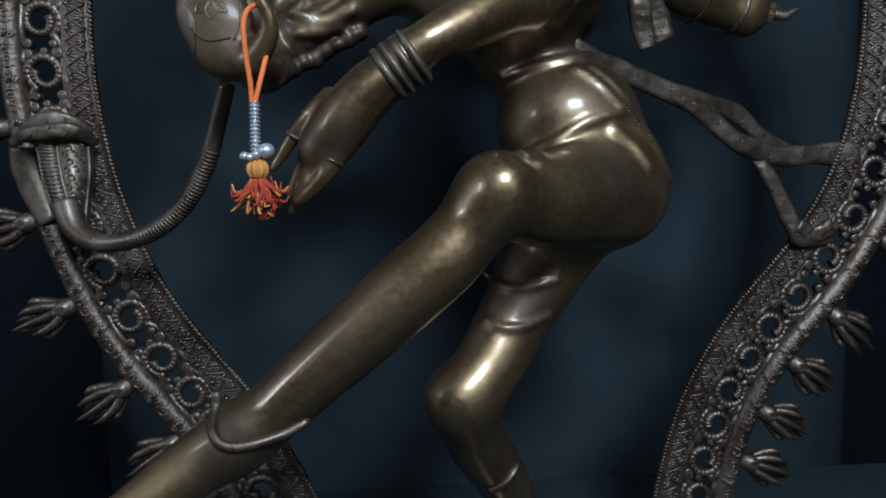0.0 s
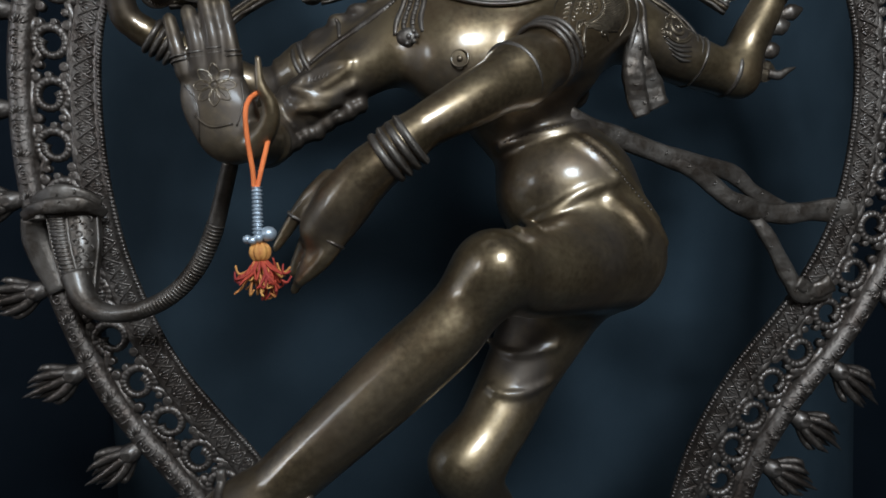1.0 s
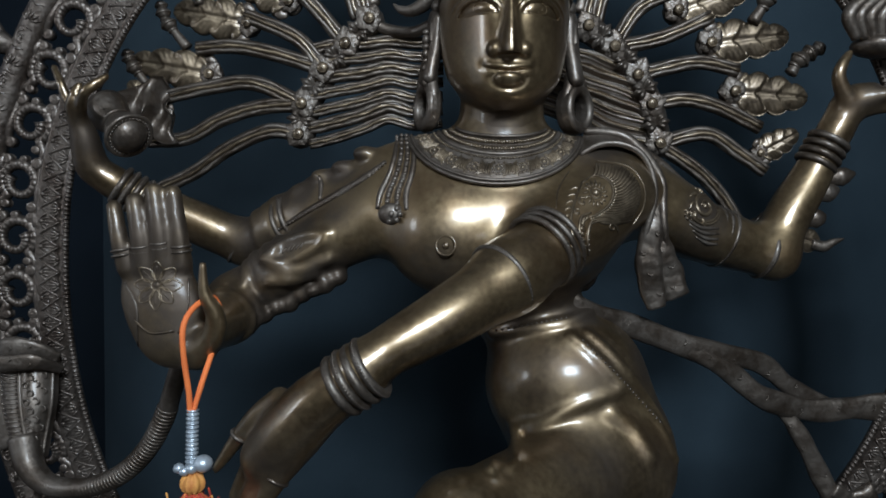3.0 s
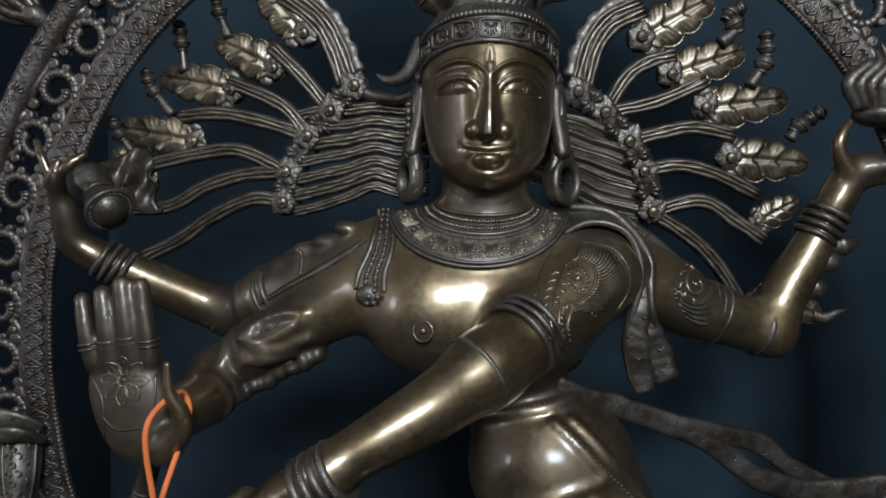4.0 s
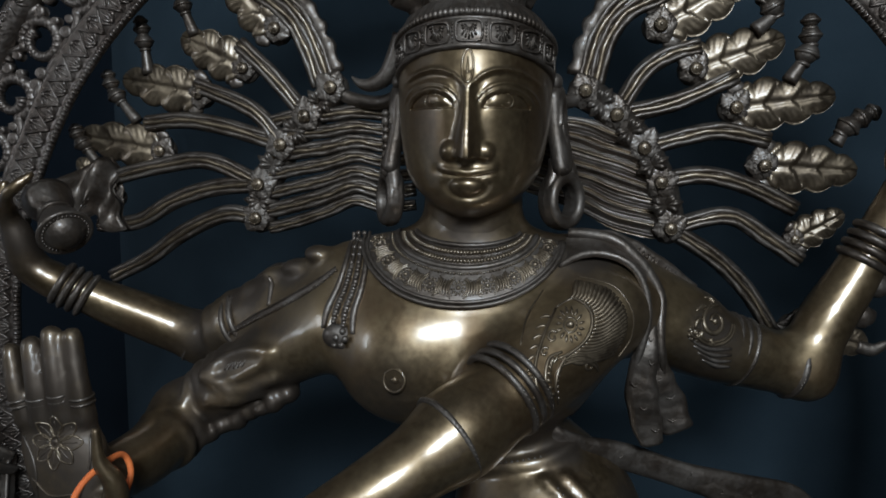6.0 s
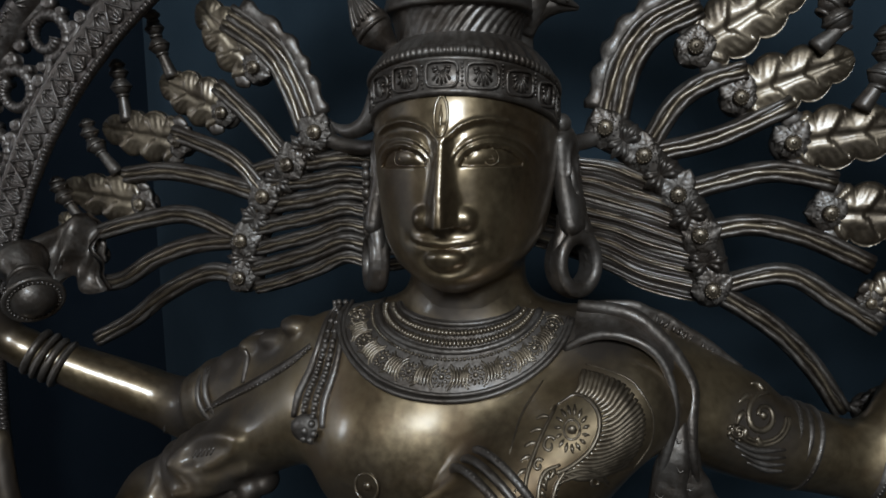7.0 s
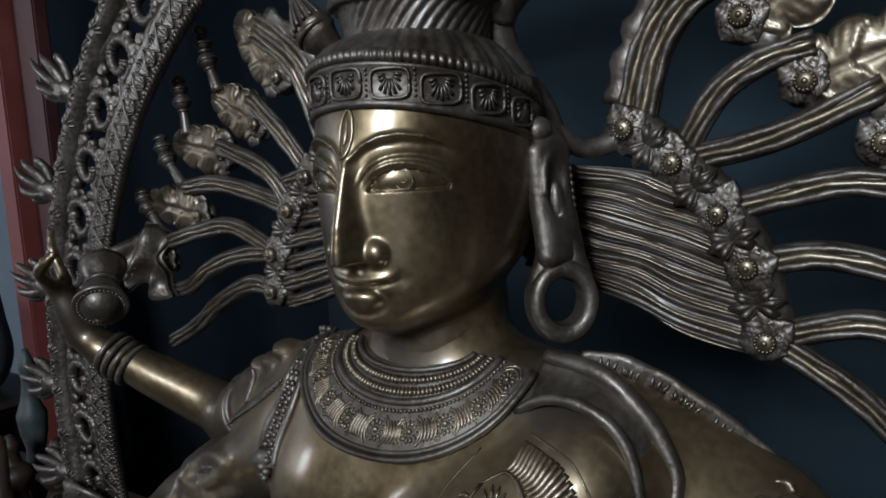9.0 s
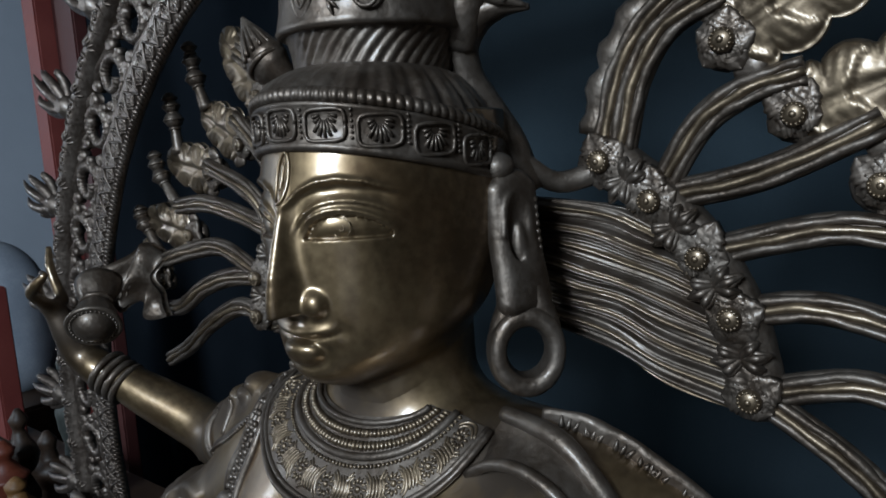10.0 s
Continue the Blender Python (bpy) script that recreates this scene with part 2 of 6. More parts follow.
    def front(self, x, z, out=0.0):
        """The place on the front (towards -y) of the solid at x, z."""
        u, w = (x - self.lo[0]) / self.h, (z - self.lo[2]) / self.h
        i, k = int(u), int(w)
        a, b = u - i, w - k
        q = [self.depth(i, k), self.depth(i + 1, k), self.depth(i, k + 1), self.depth(i + 1, k + 1)]
        if max(q) - min(q) > 0.015:
            y = q[(1 if a > 0.5 else 0) + (2 if b > 0.5 else 0)]
        else:
            y = (q[0] * (1 - a) + q[1] * a) * (1 - b) + (q[2] * (1 - a) + q[3] * a) * b
        return Vector((x, y - out, z))

    def mesh(self):
        d = self.d
        neg = d < 0
        c = [neg[i:i - 1 or None, j:j - 1 or None, k:k - 1 or None] for i in (0, 1) for j in (0, 1) for k in (0, 1)]
        some, every = c[0].copy(), c[0].copy()
        for q in c[1:]:
            some |= q
            every &= q
        idx = np.argwhere(some & ~every)
        ids = np.full(np.array(d.shape) - 1, -1, np.int64)
        ids[tuple(idx.T)] = np.arange(len(idx))
        corner = [(i, j, k) for i in (0, 1) for j in (0, 1) for k in (0, 1)]
        val = np.stack([d[idx[:, 0] + i, idx[:, 1] + j, idx[:, 2] + k] for i, j, k in corner], 1)
        acc, cnt = np.zeros((len(idx), 3)), np.zeros(len(idx))
        for a in range(8):
            for b in range(a + 1, 8):
                pa, pb = np.array(corner[a]), np.array(corner[b])
                if np.abs(pa - pb).sum() != 1:
                    continue
                cross = (val[:, a] < 0) != (val[:, b] < 0)
                t = val[:, a] / np.where(cross, val[:, a] - val[:, b], 1)
                acc += np.where(cross[:, None], pa + t[:, None] * (pb - pa), 0)
                cnt += cross
        v = self.lo + self.h * (idx + acc / cnt[:, None])
        faces = []
        for axis in range(3):
            o = [k for k in range(3) if k != axis]
            lo_s, hi_s = [slice(None)] * 3, [slice(None)] * 3
            lo_s[axis], hi_s[axis] = slice(0, -1), slice(1, None)
            e = np.argwhere(neg[tuple(lo_s)] != neg[tuple(hi_s)])
            e = e[(e[:, o[0]] > 0) & (e[:, o[1]] > 0) & (e[:, o[0]] < d.shape[o[0]] - 1) & (e[:, o[1]] < d.shape[o[1]] - 1)]
            ring = []
            for da, db in ((1, 1), (0, 1), (0, 0), (1, 0)):
                w = e.copy()
                w[:, o[0]] -= da
                w[:, o[1]] -= db
                ring.append(ids[tuple(w.T)])
            q = np.stack(ring, 1)
            flip = neg[tuple(e.T)] ^ (axis == 1)
            q[~flip] = q[~flip][:, ::-1]
            faces.append(q)
        return v, np.concatenate(faces)


def put(bag, field, mat=0):
    v, f = field.mesh()
    if np.einsum("ij,ij->", v[f[:, 0]], np.cross(v[f[:, 1]], v[f[:, 2]])) < 0:
        f = f[:, ::-1]
    bag.add(v.tolist(), f.tolist(), mat)


def part(name, bag_or_mesh, mats, parent, label="", smooth=True):
    me = bag_or_mesh if isinstance(bag_or_mesh, bpy.types.Mesh) else bag_or_mesh.mesh(name, mats, smooth)
    ob = new(name, me)
    ob.parent = parent
    if label:
        tagged(ob, label)
    return ob


def box_mesh(name, lo, hi, mat, bevel=0.0):
    bm = bmesh.new()
    bmesh.ops.create_cube(bm, size=1)
    lo, hi = Vector(lo), Vector(hi)
    for v in bm.verts:
        v.co = Vector([(lo[i] + hi[i]) / 2 + v.co[i] * (hi[i] - lo[i]) for i in range(3)])
    if bevel:
        bmesh.ops.bevel(bm, geom=bm.edges[:], offset=bevel, segments=2, affect="EDGES")
    me = bpy.data.meshes.new(name)
    bm.to_mesh(me)
    bm.free()
    me.materials.append(mat)
    return me


def structure(name, lo, hi, mat, label):
    return tagged(new(name, box_mesh(name, lo, hi, mat)), label, name.split("_")[0], "", "structure")


# ---------------- room ----------------
structure("floor", (-3.6, -2.2, -0.1), (3.0, 2.2, 0.0), FLOOR, "dark plain floor of the room")
structure("ceiling", (-3.6, -2.2, 2.9), (3.0, 2.2, 3.0), SHADE, "plain painted ceiling above the statue")
structure("wall_left", (-3.7, -2.2, 0.0), (-3.6, 2.2, 2.9), WALL, "blue-grey painted wall beyond the red post")
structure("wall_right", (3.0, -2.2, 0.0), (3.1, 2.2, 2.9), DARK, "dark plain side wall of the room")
structure("wall_back", (-3.6, 2.2, 0.0), (3.0, 2.3, 2.9), WALL, "blue-grey painted wall behind the backdrop")


def wall_with_openings(name, x0, x1, y0, y1, top, holes, mat, label):
    """A wall along x with rectangular openings (x0, x1, z0, z1) cut through it."""
    bag = Bag()
    xs = sorted({x0, x1, *[h[0] for h in holes], *[h[1] for h in holes]})
    zs = sorted({0.0, top, *[h[2] for h in holes], *[h[3] for h in holes]})
    for a, b in zip(xs, xs[1:]):
        for c, d in zip(zs, zs[1:]):
            if any(h[0] <= a and b <= h[1] and h[2] <= c and d <= h[3] for h in holes):
                continue
            v = [(x, y, z) for x in (a, b) for y in (y0, y1) for z in (c, d)]
            bag.add(v, [(0, 1, 3, 2), (4, 6, 7, 5), (0, 4, 5, 1), (2, 3, 7, 6), (0, 2, 6, 4), (1, 5, 7, 3)])
    return tagged(new(name, bag.mesh(name, [mat], False)), label, "wall", "", "structure")


# the side opening and the doorway are added to hold their fill lamps
wall_with_openings("wall_front", -3.6, 3.0, -2.12, -2.0, 2.9, ((-0.07, 0.55, 1.92, 2.40), (-3.2, -2.6, 1.5, 2.3), (0.60, 1.40, 0.0, 1.98)), SHADE, "plain painted wall with a window and two added lamp openings")

# ---------------- backdrop, plinth, post ----------------
nx, nz = 100, 50
bv, bf = [], []
for i in range(nx + 1):
    for k in range(nz + 1):
        s, z = -0.65 + 1.95 * i / nx, 0.02 + 2.5 * k / nz
        ripple = 0.005 * math.sin(9 * s + 1.3 * z) + 0.002 * math.sin(23 * s - 2 * z)
        # rolled-back ends put the sideways light falloff into the cloth's shape
        if s > 0.72:
            turn = (s - 0.72) / 0.55
            bv.append((0.42 + 0.55 * math.sin(turn), 0.89 - 0.55 * math.cos(turn) + ripple, z))
        elif s > 0:
            bv.append((s - 0.30, 0.34 + ripple, z))
        else:
            turn = -s / 0.5
            bv.append((-0.30 - 0.5 * math.sin(turn), 0.84 - 0.5 * math.cos(turn) + ripple, z))
for i in range(nx):
    for k in range(nz):
        a = i * (nz + 1) + k
        bf.append((a, a + nz + 1, a + nz + 2, a + 1))
cloth = Bag()
cloth.add(bv, bf)
backdrop = tagged(new("backdrop_cloth", cloth.mesh("backdrop_cloth", [CLOTH])), "dark navy cloth hung behind the bronze statue", "backdrop", "", "structure")
mod = backdrop.modifiers.new("thickness", "SOLIDIFY")
mod.thickness = 0.004

# stands in for the cloth's unlit sides; the shade is its colour
structure("wall_panel", (-2.4, 0.86, 0.0), (2.2, 0.90, 2.6), BLACK, "very dark blue sheet in place of the cloth's shaded sides")

BASE = 0.42
tagged(new("plinth", box_mesh("plinth", (-0.75, -0.62, 0.0), (0.75, 0.26, BASE), CLOTH, 0.012)), "plinth draped in dark navy cloth under the statue", "plinth")

# ---------------- bronze dancer: body ----------------
statue = Bag()
POL, PAT = 0, 1
body = Field((-0.47, -0.40, 0.40), (0.47, -0.02, 1.345), 0.003)

# trunk, from the neck down to the swung hip
body.cone((0.003, -0.125, 1.27), (0.003, -0.125, 1.20), 0.040, 0.041, 0.012)
body.egg((-0.045, -0.125, 1.165), (0.075, 0.058, 0.065), 0.03)
body.egg((0.055, -0.125, 1.165), (0.080, 0.058, 0.062), 0.03)
body.cone((-0.085, -0.125, 1.19), (0.09, -0.125, 1.192), 0.030, 0.034, 0.03)
body.egg((0.000, -0.152, 1.141), (0.096, 0.048, 0.056), 0.03)
body.egg((-0.048, -0.166, 1.131), (0.046, 0.036, 0.044), 0.03)
body.egg((0.050, -0.166, 1.131), (0.046, 0.036, 0.044), 0.03)
body.limb([(-0.02, -0.125, 1.13, 0.052), (0.01, -0.125, 1.085, 0.047), (0.045, -0.125, 1.045, 0.050), (0.075, -0.125, 1.0, 0.062)], 0.03)
body.egg((0.075, -0.135, 0.985), (0.070, 0.058, 0.070), 0.03)
body.egg((0.066, -0.150, 0.997), (0.072, 0.062, 0.062), 0.020)
body.egg((0.100, -0.130, 0.935), (0.075, 0.072, 0.066), 0.03)
# raised leg across the body
body.limb([(0.110, -0.170, 0.921, 0.0547), (0.018, -0.250, 0.921, 0.0442), (-0.031, -0.295, 0.926, 0.0322)], 0.03)
body.egg((-0.030, -0.312, 0.935), (0.026, 0.026, 0.026), 0.03)
body.limb([(-0.037, -0.295, 0.925, 0.0293), (-0.071, -0.300, 0.883, 0.0330), (-0.108, -0.300, 0.850, 0.0341), (-0.151, -0.300, 0.813, 0.0322), (-0.198, -0.300, 0.773, 0.0293), (-0.233, -0.300, 0.742, 0.0274), (-0.261, -0.300, 0.721, 0.0274)], 0.02)
body.limb([(-0.256, -0.300, 0.728, 0.0254), (-0.289, -0.305, 0.707, 0.0282), (-0.328, -0.320, 0.683, 0.0237), (-0.368, -0.340, 0.661, 0.0165), (-0.391, -0.350, 0.648, 0.0108)], 0.02)
# standing leg
body.limb([(0.051, -0.140, 0.866, 0.0521), (0.013, -0.160, 0.805, 0.0401), (-0.027, -0.185, 0.745, 0.0360), (-0.055, -0.195, 0.716, 0.0327)], 0.03)
body.limb([(-0.057, -0.195, 0.716, 0.0292), (-0.036, -0.165, 0.658, 0.0344), (-0.005, -0.140, 0.600, 0.0294), (0.016, -0.130, 0.540, 0.0236), (0.01, -0.14, 0.475, 0.030)], 0.03)
body.limb([(0.01, -0.13, 0.462, 0.036), (-0.02, -0.2, 0.452, 0.03), (-0.03, -0.25, 0.448, 0.02)], 0.03)
# raised drum arm
body.limb([(-0.116, -0.130, 1.168, 0.0267), (-0.190, -0.100, 1.149, 0.0245), (-0.252, -0.076, 1.121, 0.0218)], 0.018)
body.limb([(-0.260, -0.073, 1.120, 0.0222), (-0.295, -0.082, 1.136, 0.0228), (-0.338, -0.100, 1.158, 0.0192), (-0.376, -0.117, 1.180, 0.0140)], 0.018)
body.limb([(-0.376, -0.120, 1.179, 0.0127), (-0.394, -0.125, 1.195, 0.0163), (-0.397, -0.135, 1.223, 0.0127), (-0.401, -0.140, 1.239, 0.0077)], 0.012)
for fing in ([(-0.399, -0.140, 1.234, 0.0066), (-0.401, -0.150, 1.247, 0.0059), (-0.396, -0.155, 1.258, 0.0054), (-0.391, -0.155, 1.267, 0.0043)],
             [(-0.406, -0.130, 1.244, 0.0061), (-0.416, -0.130, 1.260, 0.0050), (-0.422, -0.130, 1.274, 0.0044), (-0.431, -0.125, 1.290, 0.0033)],
             [(-0.395, -0.145, 1.241, 0.0054), (-0.382, -0.165, 1.258, 0.0048), (-0.372, -0.165, 1.267, 0.0053), (-0.363, -0.160, 1.276, 0.0032)]):
    body.limb(fing, 0.006)
# draped upper sleeves
body.limb([(-0.107, -0.125, 1.201, 0.0169), (-0.166, -0.102, 1.177, 0.0184), (-0.219, -0.086, 1.148, 0.0185)], 0.016)
body.limb([(0.090, -0.125, 1.210, 0.0163), (0.143, -0.118, 1.192, 0.0170), (0.188, -0.112, 1.171, 0.0146)], 0.016)
# blessing arm and open palm
body.limb([(-0.109, -0.140, 1.150, 0.0318), (-0.173, -0.138, 1.118, 0.0267), (-0.223, -0.132, 1.087, 0.0254), (-0.251, -0.128, 1.067, 0.0262)], 0.022)
body.limb([(-0.253, -0.128, 1.065, 0.0262), (-0.250, -0.19, 1.056, 0.024), (-0.258, -0.25, 1.057, 0.021)], 0.016)
body.egg((-0.261, -0.270, 1.068), (0.029, 0.013, 0.031), 0.010)
body.egg((-0.271, -0.268, 1.090), (0.030, 0.011, 0.036), 0.012)
body.egg((-0.256, -0.262, 1.051), (0.027, 0.018, 0.020), 0.012)
for a, b, c in (((-0.295, -0.270, 1.110, 0.0079), (-0.300, -0.272, 1.132, 0.0069), (-0.306, -0.268, 1.157, 0.0059)),
                ((-0.281, -0.272, 1.112, 0.0084), (-0.283, -0.275, 1.136, 0.0073), (-0.289, -0.270, 1.162, 0.0069)),
                ((-0.266, -0.272, 1.114, 0.0084), (-0.268, -0.275, 1.140, 0.0073), (-0.274, -0.270, 1.170, 0.0069)),
                ((-0.252, -0.270, 1.114, 0.0079), (-0.254, -0.272, 1.138, 0.0069), (-0.260, -0.268, 1.169, 0.0064))):
    body.limb([a, b, c], 0.004)
body.limb([(-0.238, -0.275, 1.044, 0.0119), (-0.222, -0.287, 1.062, 0.0088), (-0.219, -0.293, 1.079, 0.0072), (-0.225, -0.298, 1.095, 0.0048), (-0.226, -0.300, 1.117, 0.0028)], 0.010)
# flame arm
body.limb([(0.117, -0.135, 1.184, 0.0357), (0.183, -0.120, 1.150, 0.0309), (0.243, -0.105, 1.131, 0.0270), (0.283, -0.100, 1.120, 0.0215)], 0.022)
body.limb([(0.281, -0.100, 1.120, 0.0209), (0.297, -0.095, 1.160, 0.0226), (0.320, -0.090, 1.199, 0.0198), (0.342, -0.090, 1.245, 0.0141)], 0.018)
body.limb([(0.342, -0.090, 1.245, 0.0135), (0.357, -0.090, 1.273, 0.0191), (0.373, -0.095, 1.281, 0.0144)], 0.014)
for fing in ([(0.347, -0.100, 1.278, 0.0088), (0.336, -0.105, 1.297, 0.0066), (0.339, -0.105, 1.311, 0.0055), (0.348, -0.100, 1.323, 0.0038)],
             [(0.368, -0.100, 1.278, 0.0083), (0.384, -0.110, 1.282, 0.0065), (0.405, -0.110, 1.284, 0.0049), (0.420, -0.110, 1.292, 0.0038)],
             [(0.371, -0.095, 1.270, 0.0083), (0.393, -0.100, 1.272, 0.0066), (0.416, -0.100, 1.274, 0.0049)]):
    body.limb(fing, 0.006)
# arm swung across the body, hand hanging down
body.limb([(0.107, -0.165, 1.176, 0.0332), (0.050, -0.205, 1.135, 0.0324), (0.004, -0.245, 1.107, 0.0278)], 0.02)
body.limb([(0.004, -0.245, 1.107, 0.0278), (-0.034, -0.275, 1.085, 0.0248), (-0.071, -0.293, 1.065, 0.0211), (-0.108, -0.305, 1.045, 0.0170)], 0.02)
body.limb([(-0.109, -0.305, 1.038, 0.0192), (-0.139, -0.302, 1.016, 0.0231), (-0.162, -0.298, 0.990, 0.0243), (-0.178, -0.292, 0.971, 0.0216)], 0.015)
for fing in ([(-0.162, -0.302, 0.973, 0.0106), (-0.175, -0.305, 0.950, 0.0077), (-0.188, -0.300, 0.936, 0.0063), (-0.201, -0.295, 0.926, 0.0044)],
             [(-0.172, -0.295, 0.976, 0.0107), (-0.188, -0.295, 0.950, 0.0078), (-0.200, -0.288, 0.930, 0.0059), (-0.208, -0.285, 0.917, 0.0040)],
             [(-0.183, -0.285, 0.978, 0.0109), (-0.197, -0.280, 0.954, 0.0080), (-0.208, -0.275, 0.933, 0.0061)],
             [(-0.172, -0.285, 1.013, 0.0099), (-0.191, -0.280, 0.998, 0.0080), (-0.205, -0.278, 0.981, 0.0065), (-0.217, -0.275, 0.964, 0.0050), (-0.224, -0.275, 0.954, 0.0035)]):
    body.limb(fing, 0.006)


def crease(a, b, R, r, rows, gap):
    """Soft folds of cloth round a limb that runs from a to b."""
    a, b = Vector(a), Vector(b)
    d = (b - a).normalized()
    u = d.orthogonal().normalized()
    w = d.cross(u)
    for k in range(rows):
        c = a + d * gap * (k - (rows - 1) / 2)
        body.limb([(*(c + (u * math.cos(t) + w * math.sin(t)) * R * (1 + 0.05 * math.sin(3 * t + k)) + d * 0.003 * math.sin(2 * t + k)), r) for t in [2 * math.pi * i / 10 for i in range(11)]], 0.006)


crease((-0.224, -0.086, 1.136), (-0.250, -0.077, 1.123), 0.0220, 0.0050, 3, 0.0105)
crease((-0.208, -0.136, 1.099), (-0.236, -0.130, 1.081), 0.0235, 0.0052, 3, 0.0115)
crease((-0.247, -0.165, 1.057), (-0.25, -0.19, 1.056), 0.0225, 0.0046, 2, 0.013)


def fold(pts, r, k=0.006, sink=0.0, least=-1.0):
    """A rounded fold of cloth modelled on the front of the body, by x and z; least leaves out what lies nearer than that."""
    q = [body.front(p.x, p.z, 0.0) for p in spline([(x, 0, z) for x, z in pts], 4)]
    q = [p for p in q if p.y > least]
    if len(q) > 1:
        body.limb([(p.x, p.y + sink, p.z, r) for p in q], k)


# belt, hems and folds of the cloth on the hip
fold([(-0.002, 1.045), (0.029, 1.053), (0.064, 1.060), (0.088, 1.067)], 0.0056, 0.004, 0.002)
fold([(-0.010, 0.964), (0.004, 0.960), (0.021, 0.968), (0.044, 0.979), (0.066, 0.992), (0.089, 1.000), (0.105, 1.003)], 0.0040, 0.006, 0.0012)
fold([(0.066, 1.049), (0.085, 1.034), (0.108, 1.010), (0.132, 0.987), (0.147, 0.969), (0.162, 0.939)], 0.0042, 0.005, 0.0010)
fold([(0.082, 1.051), (0.099, 1.036), (0.121, 1.012), (0.143, 0.985), (0.158, 0.962)], 0.0036, 0.005, 0.0010)
fold([(0.100, 0.985), (0.118, 0.972), (0.132, 0.950)], 0.0050, 0.010, 0.0028)
fold([(-0.028, 0.797), (-0.017, 0.792), (-0.000, 0.790), (0.021, 0.794), (0.038, 0.800)], 0.0038, 0.004, 0.0010)
fold([(-0.027, 0.841), (-0.011, 0.830), (0.011, 0.829), (0.044, 0.836)], 0.0036, 0.004, 0.0012)
# rumpled sleeve of the blessing arm, its frilled lower edge
for pts, r in (([(-0.217, 1.112), (-0.200, 1.126), (-0.178, 1.134), (-0.158, 1.135)], 0.0042), ([(-0.217, 1.110), (-0.203, 1.107), (-0.184, 1.113), (-0.160, 1.128)], 0.0036), ([(-0.196, 1.100), (-0.178, 1.102), (-0.156, 1.112)], 0.0046), ([(-0.212, 1.090), (-0.192, 1.091), (-0.170, 1.098)], 0.0050), ([(-0.226, 1.114), (-0.223, 1.100), (-0.226, 1.084)], 0.0048), ([(-0.238, 1.104), (-0.235, 1.090), (-0.240, 1.074)], 0.0048)):
    fold(pts, r, 0.005, 0.0006, -0.19)
for k in range(8):
    u = k / 7
    body.egg((-0.150 - 0.082 * u, -0.142 + 0.004 * math.sin(5 * k), 1.094 - 0.044 * u + 0.004 * math.sin(3.1 * k)), (0.0085, 0.013, 0.0090 + 0.002 * math.sin(2 * k)), 0.005)
for k in range(5):
    u = k / 4
    body.egg((-0.128 - 0.088 * u, -0.128 + 0.035 * u, 1.212 - 0.048 * u + 0.002 * math.sin(4 * k)), (0.0120, 0.012, 0.0075), 0.006)
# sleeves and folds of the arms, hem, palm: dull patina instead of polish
# weaker zones darken around recesses, as at the neck, shoulder and underarm
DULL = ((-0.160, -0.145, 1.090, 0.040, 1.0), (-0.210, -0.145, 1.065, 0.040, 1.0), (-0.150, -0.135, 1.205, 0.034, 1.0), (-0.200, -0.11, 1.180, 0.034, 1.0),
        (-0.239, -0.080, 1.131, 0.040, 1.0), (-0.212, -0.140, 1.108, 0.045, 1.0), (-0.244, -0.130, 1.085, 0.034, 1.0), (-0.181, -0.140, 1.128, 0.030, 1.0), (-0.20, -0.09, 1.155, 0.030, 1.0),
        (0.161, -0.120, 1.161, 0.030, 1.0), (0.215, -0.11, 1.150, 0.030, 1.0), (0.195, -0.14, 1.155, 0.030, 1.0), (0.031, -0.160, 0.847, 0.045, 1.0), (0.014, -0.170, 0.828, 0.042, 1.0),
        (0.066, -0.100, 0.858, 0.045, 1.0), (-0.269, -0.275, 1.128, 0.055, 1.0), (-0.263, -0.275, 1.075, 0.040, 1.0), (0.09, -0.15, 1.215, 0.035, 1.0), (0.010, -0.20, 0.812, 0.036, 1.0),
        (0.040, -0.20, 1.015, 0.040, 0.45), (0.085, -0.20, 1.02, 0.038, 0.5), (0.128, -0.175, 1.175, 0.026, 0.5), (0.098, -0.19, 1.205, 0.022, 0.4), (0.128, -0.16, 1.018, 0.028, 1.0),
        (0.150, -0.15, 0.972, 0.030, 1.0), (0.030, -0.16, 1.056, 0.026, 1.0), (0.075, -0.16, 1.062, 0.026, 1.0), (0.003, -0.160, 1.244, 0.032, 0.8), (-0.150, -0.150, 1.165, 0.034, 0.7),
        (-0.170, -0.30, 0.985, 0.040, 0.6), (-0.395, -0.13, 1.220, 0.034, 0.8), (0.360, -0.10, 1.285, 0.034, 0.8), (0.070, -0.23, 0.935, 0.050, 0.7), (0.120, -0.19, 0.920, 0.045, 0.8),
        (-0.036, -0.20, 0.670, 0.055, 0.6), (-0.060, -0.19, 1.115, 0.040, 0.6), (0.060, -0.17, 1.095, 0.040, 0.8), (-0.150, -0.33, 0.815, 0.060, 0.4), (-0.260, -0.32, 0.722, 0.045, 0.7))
put(statue, body, POL)

# ---------------- head ----------------
HX = 0.003
head = Field((-0.078, -0.226, 1.236), (0.084, -0.055, 1.415), 0.00095)
Z_ROWS = (1.2480, 1.2510, 1.2555, 1.2615, 1.2700, 1.2830, 1.3000, 1.3200, 1.3450, 1.3700, 1.4000, 1.4150)
WIDE = (0.004, 0.013, 0.0235, 0.0335, 0.0440, 0.0530, 0.0575, 0.0605, 0.0622, 0.0618, 0.0590, 0.0520)
MIDDLE = (-0.170, -0.168, -0.165, -0.158, -0.148, -0.136, -0.127, -0.122, -0.121, -0.121, -0.121, -0.121)
